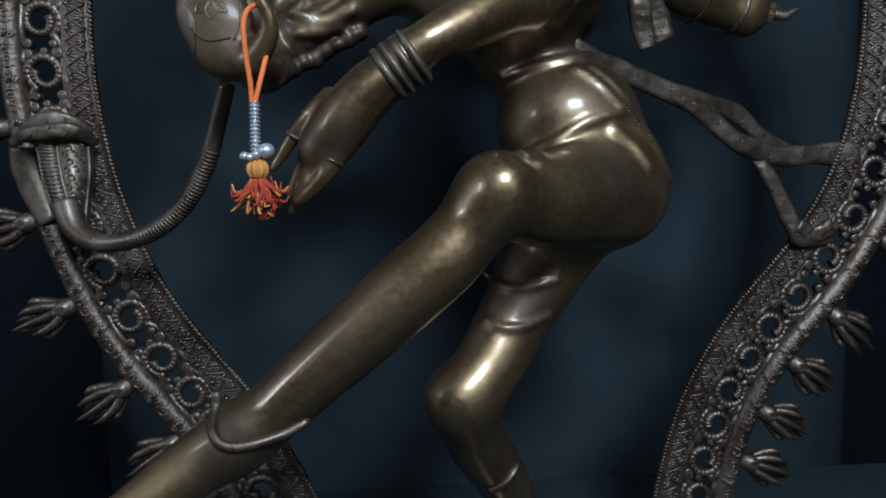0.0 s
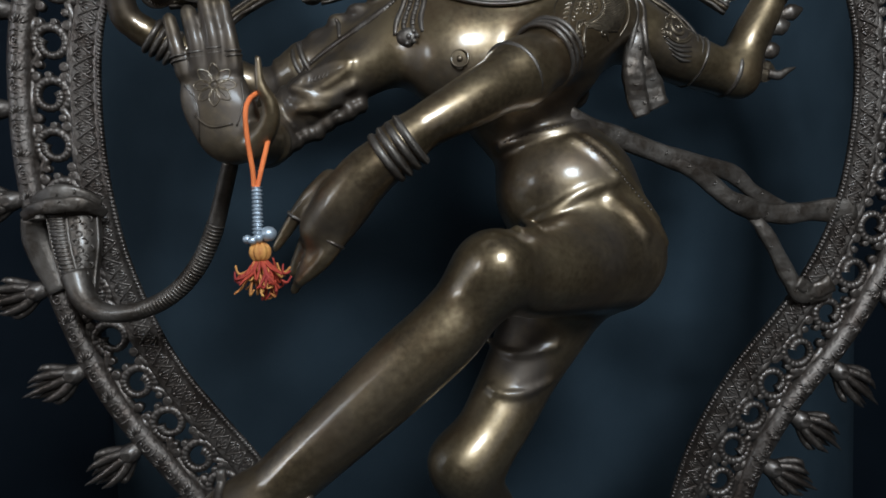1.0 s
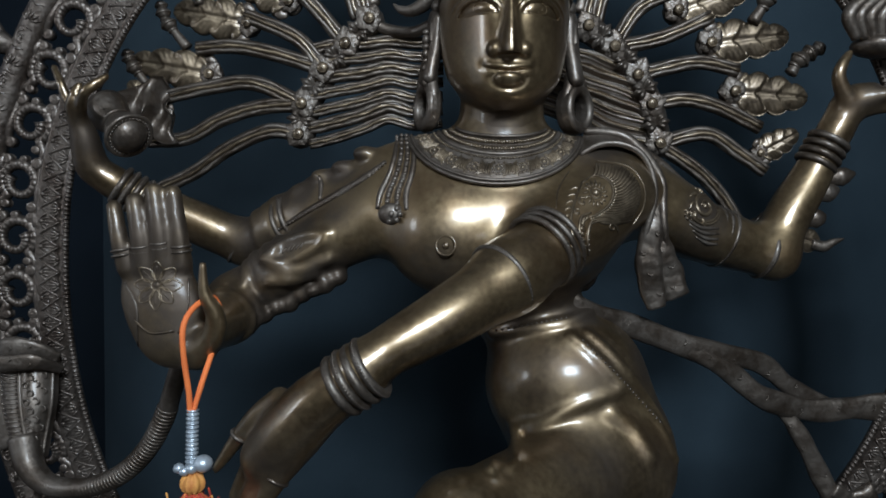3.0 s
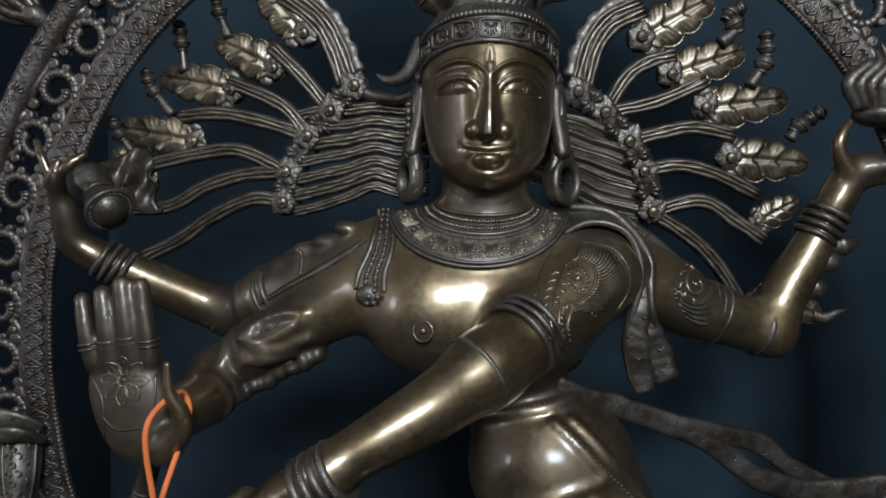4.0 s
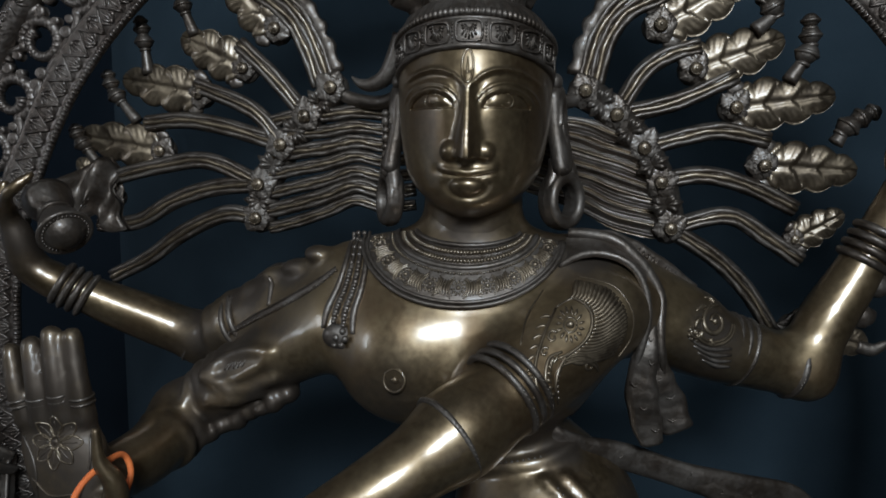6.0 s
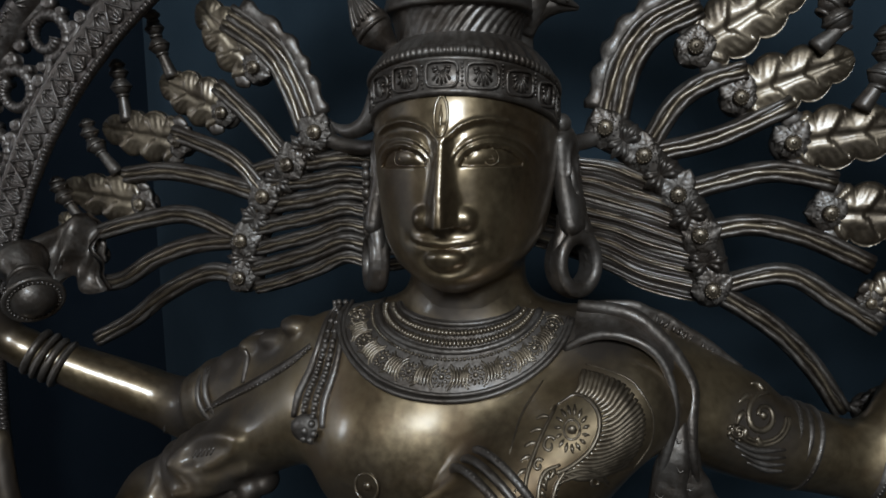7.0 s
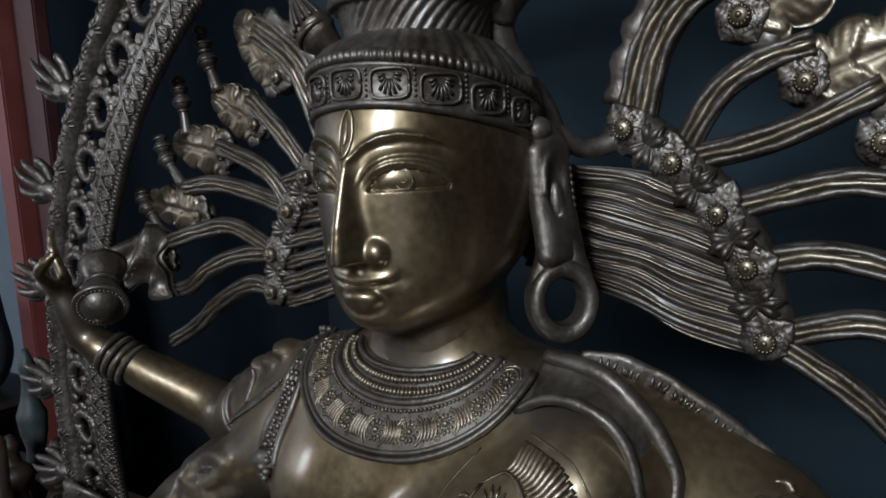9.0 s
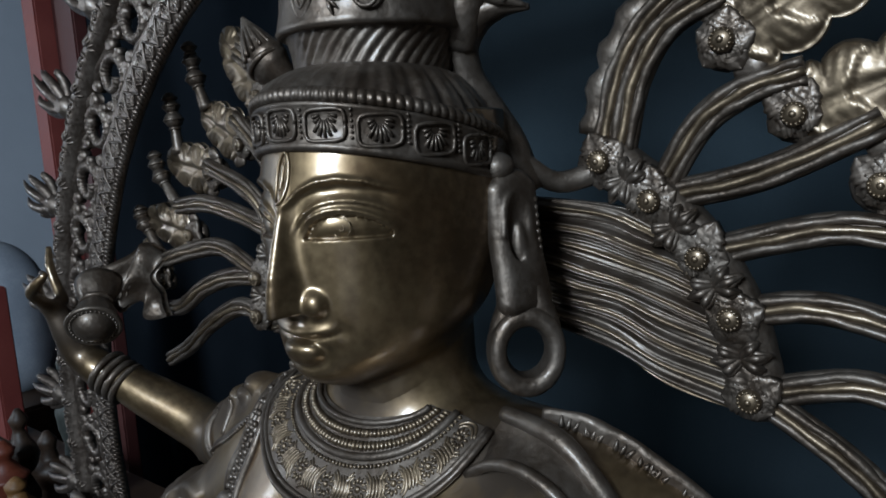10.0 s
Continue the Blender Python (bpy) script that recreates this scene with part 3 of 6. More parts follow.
FRONT = (-0.176, -0.184, -0.1935, -0.1985, -0.2010, -0.2025, -0.2040, -0.2050, -0.2062, -0.2005, -0.185, -0.170)


def soft_rows(values):
    """The rows as a smooth curve over the head's heights."""
    z = head.ax[2]
    v = np.interp(z, Z_ROWS, values)
    for _ in range(14):
        v[1:-1] = (v[:-2] + 2 * v[1:-1] + v[2:]) / 4
    return v[None, None, :]


def bump_at(q, centre, wide):
    return np.exp(-((q - centre) / wide) ** 2)


def face_relief(x, z):
    """How far the face stands out from the plain head, by the distance from its middle and the height."""
    u = np.clip(1 - ((x - 0.0272) / 0.0172) ** 2, 0, 1)
    top = 1.3284 + 0.0112 * u ** 0.62
    inside = (u > 0) & (z > 1.3284) & (z < top)
    rise = np.clip((z - 1.3284) / np.maximum(top - 1.3284, 1e-5), 0, 1)
    h = np.where(inside, -0.0027 + 0.0019 * np.sin(np.pi * np.clip(rise * 0.75 + 0.1, 0, 1)) * u ** 0.5, 0.0)
    above = z > 1.3270
    u1 = np.clip(1 - ((x - 0.0275) / 0.0200) ** 2, 0, 1)
    h += np.where(above, 0.0011 * bump_at(z, 1.3284 + 0.0140 * u1 ** 0.60, 0.0012) * np.clip(u1 * 4, 0, 1), 0)
    u2 = np.clip(1 - ((x - 0.0285) / 0.0240) ** 2, 0, 1)
    h += np.where(above, 0.0012 * bump_at(z, 1.3290 + 0.0176 * u2 ** 0.62, 0.0015) * np.clip(u2 * 3, 0, 1), 0)
    brow = np.interp(x, (0.0, 0.004, 0.010, 0.018, 0.027, 0.038, 0.050, 0.060), (1.3425, 1.3460, 1.3515, 1.3550, 1.3562, 1.3543, 1.3485, 1.342))
    fade = np.clip((0.053 - x) / 0.012, 0, 1)
    h += 0.0013 * bump_at(z, brow, 0.0016) * fade
    h -= 0.0019 * np.clip((brow - z) / 0.004, 0, 1) * np.clip((z - 1.338) / 0.012, 0, 1) * fade * np.clip((x - 0.003) / 0.004, 0, 1)
    h -= 0.0017 * bump_at(x, 0.0105, 0.0055) * bump_at(z, 1.3370, 0.0100)
    # lips: a thin smiling upper lip over a short full lower one
    w = np.clip(1 - (x / 0.0222) ** 2, 0, 1) ** 0.5
    h += 0.0018 * w * bump_at(z, 1.2834 + 0.0022 * (x / 0.0205) ** 2 - 0.0006 * bump_at(x, 0, 0.004), 0.0028)
    h -= 0.0021 * np.clip(1 - (x / 0.0235) ** 2, 0, 1) * bump_at(z, 1.2798 + 0.0034 * (x / 0.0205) ** 2, 0.0013)
    r = np.sqrt((x / 0.0132) ** 2 + ((z - 1.2742) / np.where(z > 1.2742, 0.0052, 0.0085)) ** 2)
    h += 0.0044 * np.clip(1 - r * r, 0, 1) ** 0.6
    h -= 0.0008 * bump_at(r, 1.14, 0.20) * np.clip((1.279 - z) / 0.004, 0, 1)
    h -= 0.0007 * bump_at(x, 0.0228, 0.0036) * bump_at(z, 1.2845, 0.0040)
    h -= 0.0008 * bump_at(x, 0.0, 0.0035) * bump_at(z, 1.2890, 0.003)
    h += 0.0016 * bump_at(x, 0.0, 0.013) * bump_at(z, 1.2590, 0.0065)
    return h


_, (X, Y, Z) = head.part(head.lo, head.lo + head.h * (head.n + 1))
MID, AW, BF = soft_rows(MIDDLE), soft_rows(WIDE), soft_rows(MIDDLE) - soft_rows(FRONT)
deep = np.where(Y < MID, BF, 0.056)
ell = np.sqrt(((X - HX) / AW) ** 2 + ((Y - MID) / deep) ** 2)
skull = (ell - 1) * np.minimum(AW, deep)
skull = np.maximum(np.maximum(skull, 1.2495 - Z), Z - 1.386)
relief = face_relief(np.abs(X[:, 0, :] - HX), Z[:, 0, :])
relief = relief[:, None, :]
head.d = np.clip(skull - relief * (Y < MID - 0.015), -0.05, 0.05).astype(np.float32)
# straight nose with a keen ridge, square tip and round wings
ridge = np.interp(Z, (1.290, 1.300, 1.312, 1.328, 1.342, 1.352), (-0.2200, -0.2196, -0.2178, -0.2130, -0.2085, -0.2050))
half = np.interp(Z, (1.290, 1.296, 1.315, 1.340, 1.352), (0.0092, 0.0094, 0.0072, 0.0046, 0.0030))
fall = np.clip((Y - ridge) / 0.0140, 0, 1.6)
nose = (np.abs(X - HX) - half * fall ** 0.62) * 0.75 - 0.0008
nose = np.maximum(np.maximum(nose, ridge - Y), np.maximum(1.2932 - Z + 0.10 * (Y + 0.215), Z - 1.352))
nose = np.maximum(nose, Y + 0.185)
head.blend(tuple(slice(0, n) for n in head.n), nose.astype(np.float32), 0.0032)
del X, Y, Z, ell, skull, relief, deep, nose, ridge, half, fall
for s in (-1, 1):
    head.egg((HX + s * 0.0126, -0.2015, 1.2980), (0.0064, 0.0058, 0.0066), 0.0026)
head.cone((HX, -0.128, 1.28), (HX, -0.124, 1.20), 0.039, 0.041, 0.010)
put(statue, head, POL)
for s in (-1, 1):
    ex = HX + s * 0.0615
    ear = Field((ex - 0.03, -0.160, 1.255), (ex + 0.03, -0.07, 1.375), 0.0011)
    for k in range(5):
        y = -0.1200 + 0.0052 * k
        ear.limb([(ex + s * 0.001, y, 1.349 - 0.0014 * (k - 2) ** 2, 0.0056), (ex + s * 0.003, y, 1.318, 0.0060), (ex + s * 0.0065, y, 1.300, 0.0064), (ex + s * 0.0088, -0.1096 + (y + 0.1096) * 1.12, 1.287, 0.0062)], 0.006)
    ear.egg((ex + s * 0.0095, -0.1125, 1.323), (0.0046, 0.0068, 0.0200), 0.002, (0, s * 4, 0), cut=True)
    ear.egg((ex + s * 0.0066, -0.110, 1.314), (0.0042, 0.0042, 0.0130), 0.003)
    ear.limb([(ex + s * 0.0088, -0.1225, 1.322, 0.0013), (ex + s * 0.0078, -0.1195, 1.338, 0.0013), (ex + s * 0.0072, -0.1125, 1.3445, 0.0013), (ex + s * 0.0078, -0.1055, 1.338, 0.0013), (ex + s * 0.0092, -0.1025, 1.320, 0.0013), (ex + s * 0.0117, -0.1035, 1.300, 0.0013)], 0.0015)
    lobe = Bag()
    put(lobe, ear, 0)
    for k in range(11):
        lobe.ball((ex + s * (0.0068 + 0.0005 * k), -0.0980, 1.338 - 0.0042 * k), (0.0016, 0.0016, 0.0019), 0, 7, 5)
    hinge, swing = Vector((ex, -0.122, 0)), Matrix.Rotation(radians(-14 * s), 3, "Z")
    statue.add([swing @ (Vector(q) - hinge) + hinge for q in lobe.v], lobe.f, PAT)

# hair cap, tiers of the crown
def oval(z, a, b, t, cy=-0.131):
    """A place on the oval round the head; t in degrees, 0 in front."""
    return Vector((HX + a * math.sin(radians(t)), cy - b * math.cos(radians(t)), z))


def sag(t):
    return -0.017 * (1 - math.cos(radians(t)))


def crown_shell(rows, ripple, mat=PAT, step=1.5):
    """Ovals stacked into a shell; rows of (z, a, b, sag, shift of x), ripple(t, k) swells it."""
    v, f = [], []
    n = int(360 / step)
    for k, (z, a, b, fall, dx) in enumerate(rows):
        for i in range(n):
            t = -180 + step * i
            g = ripple(t, k / (len(rows) - 1))
            v.append(oval(z + fall * sag(t), a + g, b + g, t) + Vector((dx, 0, 0)))
    for k in range(len(rows) - 1):
        for i in range(n):
            f.append((k * n + i, k * n + (i + 1) % n, (k + 1) * n + (i + 1) % n, (k + 1) * n + i))
    statue.add(v, f, mat)


# headband with its two rims, the notched roll above it
crown_shell([(1.3690, 0.0580, 0.0660, 1, 0), (1.3698, 0.0622, 0.0712, 1, 0), (1.3716, 0.0634, 0.0724, 1, 0), (1.3732, 0.0630, 0.0720, 1, 0), (1.3740, 0.0622, 0.0712, 1, 0), (1.3820, 0.0624, 0.0712, 1, 0), (1.3895, 0.0620, 0.0708, 1, 0), (1.3903, 0.0628, 0.0714, 1, 0), (1.3918, 0.0628, 0.0714, 1, 0), (1.3930, 0.0600, 0.0680, 1, 0)], lambda t, u: 0.00015 * math.sin(0.31 * t) * math.sin(0.17 * t))
crown_shell([(1.3918, 0.0600, 0.0680, 1, 0), (1.3926, 0.0632, 0.0715, 1, 0), (1.3945, 0.0640, 0.0722, 1, 0), (1.3968, 0.0636, 0.0717, 1, 0), (1.3988, 0.0618, 0.0698, 1, 0), (1.3995, 0.0595, 0.0670, 1, 0)], lambda t, u: 0.0013 * abs(math.sin(radians(50 * t))) ** 0.7 * (0.5 + 0.5 * math.sin(math.pi * u)) - 0.0004, PAT, 0.5)
# combed cap, falling lower behind
crown_shell([(1.3975, 0.0612, 0.0690, 1, 0), (1.4010, 0.0590, 0.0655, 0.9, 0), (1.4045, 0.0555, 0.0605, 0.72, -0.0005), (1.4075, 0.0505, 0.0540, 0.5, -0.001), (1.4100, 0.0455, 0.0475, 0.3, -0.002), (1.4110, 0.0405, 0.0425, 0.2, -0.003)], lambda t, u: (0.0013 * math.sin(radians(24 * t + 30 * u + 40 * math.sin(0.07 * t))) + 0.0007 * math.sin(radians(53 * t + 50))) * math.sin(math.pi * min(1, 0.22 + 0.75 * u)), PAT, 1.0)
# tier of slanting locks
crown_shell([(1.4060 + 0.0012 * k, 0.0412 + 0.0035 * (k / 18) ** 2, 0.0430 + 0.0035 * (k / 18) ** 2, 0, -0.004) for k in range(19)], lambda t, u: (0.0016 if t > -8 else 0.0004) * (abs(math.sin(radians(20 * (t - 16 * u - 7 * u * u)))) - 0.5) * min(1, 6 * u, 6 * (1 - u) + 0.2))
# upper tier: a lipped plate with a chased panel
crown_shell([(1.4268, 0.0410, 0.0430, 0, -0.004), (1.4268, 0.0485, 0.0505, 0, -0.004), (1.4290, 0.0498, 0.0515, 0, -0.004), (1.4312, 0.0490, 0.0505, 0, -0.004), (1.4400, 0.0478, 0.0492, 0, -0.003), (1.4700, 0.0465, 0.0480, 0, -0.001), (1.5100, 0.0430, 0.0440, 0, 0), (1.5450, 0.0300, 0.0310, 0, 0), (1.5500, 0.0020, 0.0020, 0, 0)], lambda t, u: 0.0003 * math.sin(0.23 * t))
for sx, sz in ((0.0085, 0.0210), (0.0050, 0.0160)):
    statue.tube([oval(1.4530 + sz * math.cos(radians(q)), 0.0482, 0.0495, -5 + math.degrees(math.asin(sx * math.sin(radians(q)) / 0.048))) for q in range(0, 361, 20)], 0.0011, PAT, 6, 2)
for side in (-1, 1):
    for k in range(6):
        q = radians(20 + 26 * k)
        statue.tube([oval(1.4400 + h * math.cos(q), 0.0484, 0.0498, -5 + side * (19 + h * 900 * math.sin(q) * 0.9)) for h in (0.002, 0.006, 0.010)], [0.0006, 0.0012, 0.0005], PAT, 5, 3)
    statue.ring(oval(1.4395, 0.0485, 0.0500, -5 + side * 42), oval(0, 1, 1, -5 + side * 42, 0) - Vector((HX, 0, 0)), 0.0055, 0.0011, PAT, 16, 6)
# framed panels with a sun of rays, beaded bars between them
for c in range(-132, 133, 22):
    frame_path = []
    for q in range(0, 361, 15):
        cx, cz = math.cos(radians(q)), math.sin(radians(q))
        grow = 1 / max(abs(cx) ** 5 + abs(cz) ** 5, 1e-6) ** 0.2
        frame_path.append(oval(1.3818 + 0.0072 * cz * grow + sag(c), 0.0630, 0.0719, c + 8.6 * cx * grow))
    statue.tube(frame_path, 0.0010, PAT, 6, 1, smooth=False)
    for k in range(9):
        q = radians(-80 + 20 * k)
        statue.tube([oval(1.3868 - h * math.cos(q) + sag(c), 0.0629, 0.0717, c + h * 760 * math.sin(q) * 0.9) for h in (0.0028, 0.0105 if abs(k - 4) < 3 else 0.0075)], [0.0004, 0.0010], PAT, 5, 1, smooth=False)
    for k in range(6):
        statue.ball(oval(1.3755 + 0.0025 * k + sag(c), 0.0628, 0.0716, c + 11), 0.0009, PAT, 6, 4)

# side flourishes of the crown
statue.tube([(-0.038, -0.150, 1.400), (-0.043, -0.155, 1.408), (-0.049, -0.160, 1.415), (-0.053, -0.162, 1.421), (-0.060, -0.164, 1.433), (-0.0655, -0.165, 1.443)], [0.006, 0.0065, 0.0125, 0.0130, 0.0070, 0.0010], PAT, 18, 6, 0.8)
for i in range(7):
    q = radians(-75 + 25 * i)
    o = Vector((0.70 * math.sin(q), -math.cos(q) * 0.85, 0.55 * math.sin(q)))
    statue.tube([Vector((-0.0535, -0.162, 1.4205)) + o * 0.0130, Vector((-0.0585, -0.1635, 1.430)) + o * 0.0085, Vector((-0.0650, -0.165, 1.442))], [0.0013, 0.0011, 0.0004], PAT, 6, 4)
statue.tube([Vector((-0.0505, -0.161, 1.4165)) + Vector((0.70 * math.sin(radians(q)), -math.cos(radians(q)) * 0.85, 0.55 * math.sin(radians(q)))) * 0.0130 for q in range(-110, 111, 20)], 0.0016, PAT, 7, 2)
statue.tube([(0.058, -0.080, 1.340), (0.0520, -0.086, 1.366), (0.0445, -0.092, 1.384), (0.0390, -0.100, 1.402), (0.0385, -0.105, 1.418), (0.046, -0.105, 1.431), (0.060, -0.103, 1.4365), (0.0775, -0.101, 1.4345)], [0.012, 0.0115, 0.0105, 0.0085, 0.0085, 0.0090, 0.0065, 0.0015], PAT, 16, 8, 1.2)
statue.tube([(0.036, -0.108, 1.420), (0.044, -0.110, 1.438), (0.052, -0.110, 1.452), (0.058, -0.108, 1.470)], [0.012, 0.013, 0.011, 0.008], PAT, 14, 8, 0.9)
statue.tube([(0.0470, -0.113, 1.4475), (0.0560, -0.112, 1.4440), (0.0660, -0.110, 1.4395), (0.0770, -0.103, 1.4350)], [0.003, 0.0042, 0.0040, 0.0010], PAT, 10, 6)
for k in range(7):
    statue.ball(Vector((0.0490, -0.1165, 1.4475)).lerp(Vector((0.0700, -0.112, 1.4390)), k / 6), (0.0018, 0.0016, 0.0024), PAT, 7, 5)
for o in (-0.004, 0.0, 0.004):
    statue.tube([(0.049 + o, -0.098, 1.372), (0.0425 + o, -0.103, 1.392), (0.0390 + o, -0.109, 1.410), (0.0430 + o, -0.113, 1.428)], [0.0006, 0.0013, 0.0013, 0.0006], PAT, 6, 6)
# crescent at the other side of the head
statue.tube([(-0.060, -0.108, 1.396), (-0.066, -0.106, 1.378), (-0.075, -0.104, 1.362), (-0.088, -0.102, 1.3555), (-0.098, -0.101, 1.3570), (-0.1055, -0.100, 1.3625)], [0.0085, 0.0085, 0.0075, 0.0060, 0.0040, 0.0008], PAT, 12, 8)
# ears with long lobes and rings
for s in (-1, 1):
    ex = HX + s * 0.064
    statue.ball((ex - s * 0.001, -0.116, 1.356), (0.0075, 0.0085, 0.0075), PAT, 12, 7)
    turn = radians(42 if s > 0 else -62)
    n = Vector((math.sin(turn), -math.cos(turn), 0.05))
    c = Vector((ex + s * 0.0085, -0.1120, 1.2600))
    w = Vector((math.cos(turn), math.sin(turn), 0))
    for o in (-1, 1):
        statue.tube([c + w * 0.0060 * o + Vector((-s * 0.002, 0, 0.034)), c + w * 0.0088 * o + Vector((0, 0, 0.024)), c + w * 0.0128 * o + Vector((0, 0, 0.013)), c + w * 0.0156 * o], [0.0056, 0.0060, 0.0058, 0.0050], PAT, 12, 6)
    for q in range(-4, 5):
        statue.ring(c + n * (0.0014 if s > 0 else 0.0008) * q, n, 0.0156, 0.0054 - abs(q) * 0.0002, PAT, 40, 12, 1.20)
for k in range(8):
    statue.ball((HX - 0.0745, -0.122, 1.330 - 0.0068 * k), (0.0036, 0.0036, 0.0050 if k % 2 else 0.0034), PAT, 10, 6)
# mark on the brow
mark = []
for a in range(0, 361, 20):
    x, z = HX - 0.0005 + 0.0040 * math.sin(radians(a)), 1.3575 + 0.0118 * math.cos(radians(a))
    mark.append(head.front(x, z, 0.0002))
statue.tube(mark, 0.0010, POL, 6, 2)
statue.tube([head.front(HX - 0.0005, z, 0.0) for z in (1.3515, 1.3575, 1.3645)], [0.0004, 0.0013, 0.0004], POL, 6, 4)
for s in (-1, 1):
    statue.ring(head.front(HX + s * 0.0275, 1.3338, -0.0002), (s * 0.35, -1, 0.1), 0.0046, 0.0003, POL, 24, 5)
    statue.ring(head.front(HX + s * 0.0275, 1.3336, -0.0001), (s * 0.35, -1, 0.1), 0.0012, 0.0003, POL, 14, 5)


# ---------------- fan of hair, flowers and leaves ----------------
def strand(pts, w=0.0042, y=-0.06, r0=1.0, r1=1.0, ridges=3):
    """A lock of hair: a flat core with fused ridges along it."""
    p = spline([(x, y, z) for x, z in pts], 7)
    half = w * (0.55 + 0.45 * ridges)
    statue.tube([q + Vector((0, 0.0012, 0)) for q in p], [half * 0.95 * r0, half * 0.95, half * 0.85 * r1], PAT, 10, 1, min(0.6, 0.0037 / half), smooth=False)
    for k in range(ridges):
        o = (k - (ridges - 1) / 2) * w * 0.95
        q = []
        for i, c in enumerate(p):
            d = (p[min(i + 1, len(p) - 1)] - p[max(i - 1, 0)]).normalized()
            q.append(c + Vector((-d.z, 0, d.x)) * (o + 0.0004 * math.sin(0.9 * i + 2.1 * k + 60 * pts[0][1]) + 0.0002 * math.sin(2.3 * i + k)) + Vector((0, -0.0020 if k % 2 else -0.0008, 0)))
        fat = [w * f * (1 + 0.13 * math.sin(1.3 * i + 4 * k + 90 * pts[0][0])) for i, f in enumerate(along([0.54 * r0, 0.56, 0.50 * r1], len(q)))]
        statue.tube(q, fat, 2 if k % 2 else PAT, 7, 1, 1.2, smooth=False)


def flower(c, R=0.0138, petals=5):
    """A rosette: a notched button over pointed, veined leaves."""
    c = Vector(c)
    statue.ball(c + Vector((0, 0.004, 0)), (R * 1.1, R * 0.6, R * 1.1), PAT, 12, 6)
    for k in range(petals):
        a = 2 * math.pi * k / petals + 0.3 + 31 * c.x
        o = Vector((math.cos(a), 0, math.sin(a)))
        w = Vector((-o.z, 0, o.x))
        L = R * (0.80 + 0.16 * math.sin(5 * k + 90 * c.z) + 0.30 * max(0, o.z))
        v, f = [], []
        nu, nv = 14, 8
        for i in range(nu + 1):
            u = i / nu
            half = R * 0.60 * (math.sin(math.pi * min(1, 0.26 + 0.74 * u)) ** 0.8 + 0.02) * (1 + 0.10 * math.sin(26 * u))
            for j in range(nv + 1):
                t = 2 * j / nv - 1
                wave = 0.075 * R * math.sin(26 * (u - 0.30 * abs(t)))
                h = R * (0.40 - 0.26 * u * u + 0.16 * math.sin(7 * k + 40 * c.x) * u) + 0.08 * R * (1 - t * t) + wave * (1 - u) - 0.09 * R * math.exp(-(5 * t) ** 2)
                v.append(c + o * (0.25 * R + L * u) + w * half * t + Vector((0, -h, 0)))
        for i in range(nu):
            for j in range(nv):
                f.append((i * (nv + 1) + j, i * (nv + 1) + j + 1, (i + 1) * (nv + 1) + j + 1, (i + 1) * (nv + 1) + j))
        m = len(v)
        v += [q + Vector((0, 0.004, 0)) for q in v]
        f += [tuple(q + m for q in p[::-1]) for p in f]
        rim = [i * (nv + 1) for i in range(nu + 1)] + [nu * (nv + 1) + j for j in range(1, nv + 1)] + [i * (nv + 1) + nv for i in range(nu - 1, -1, -1)]
        f += [(p, q, q + m, p + m) for p, q in zip(rim, rim[1:])]
        statue.add(v, f, PAT)
    b = c + Vector((0, -R * 0.60, 0))
    statue.ball(b, (R * 0.46, R * 0.27, R * 0.46), 2, 16, 7)
    for k in range(15):
        q = 2 * math.pi * k / 15
        statue.ball(b + Vector((math.cos(q) * R * 0.36, -R * 0.16, math.sin(q) * R * 0.36)), (R * 0.07, R * 0.06, R * 0.07), 2, 6, 4)
    statue.ball(b + Vector((0, -R * 0.24, 0)), (R * 0.14, R * 0.09, R * 0.14), 2, 8, 5)


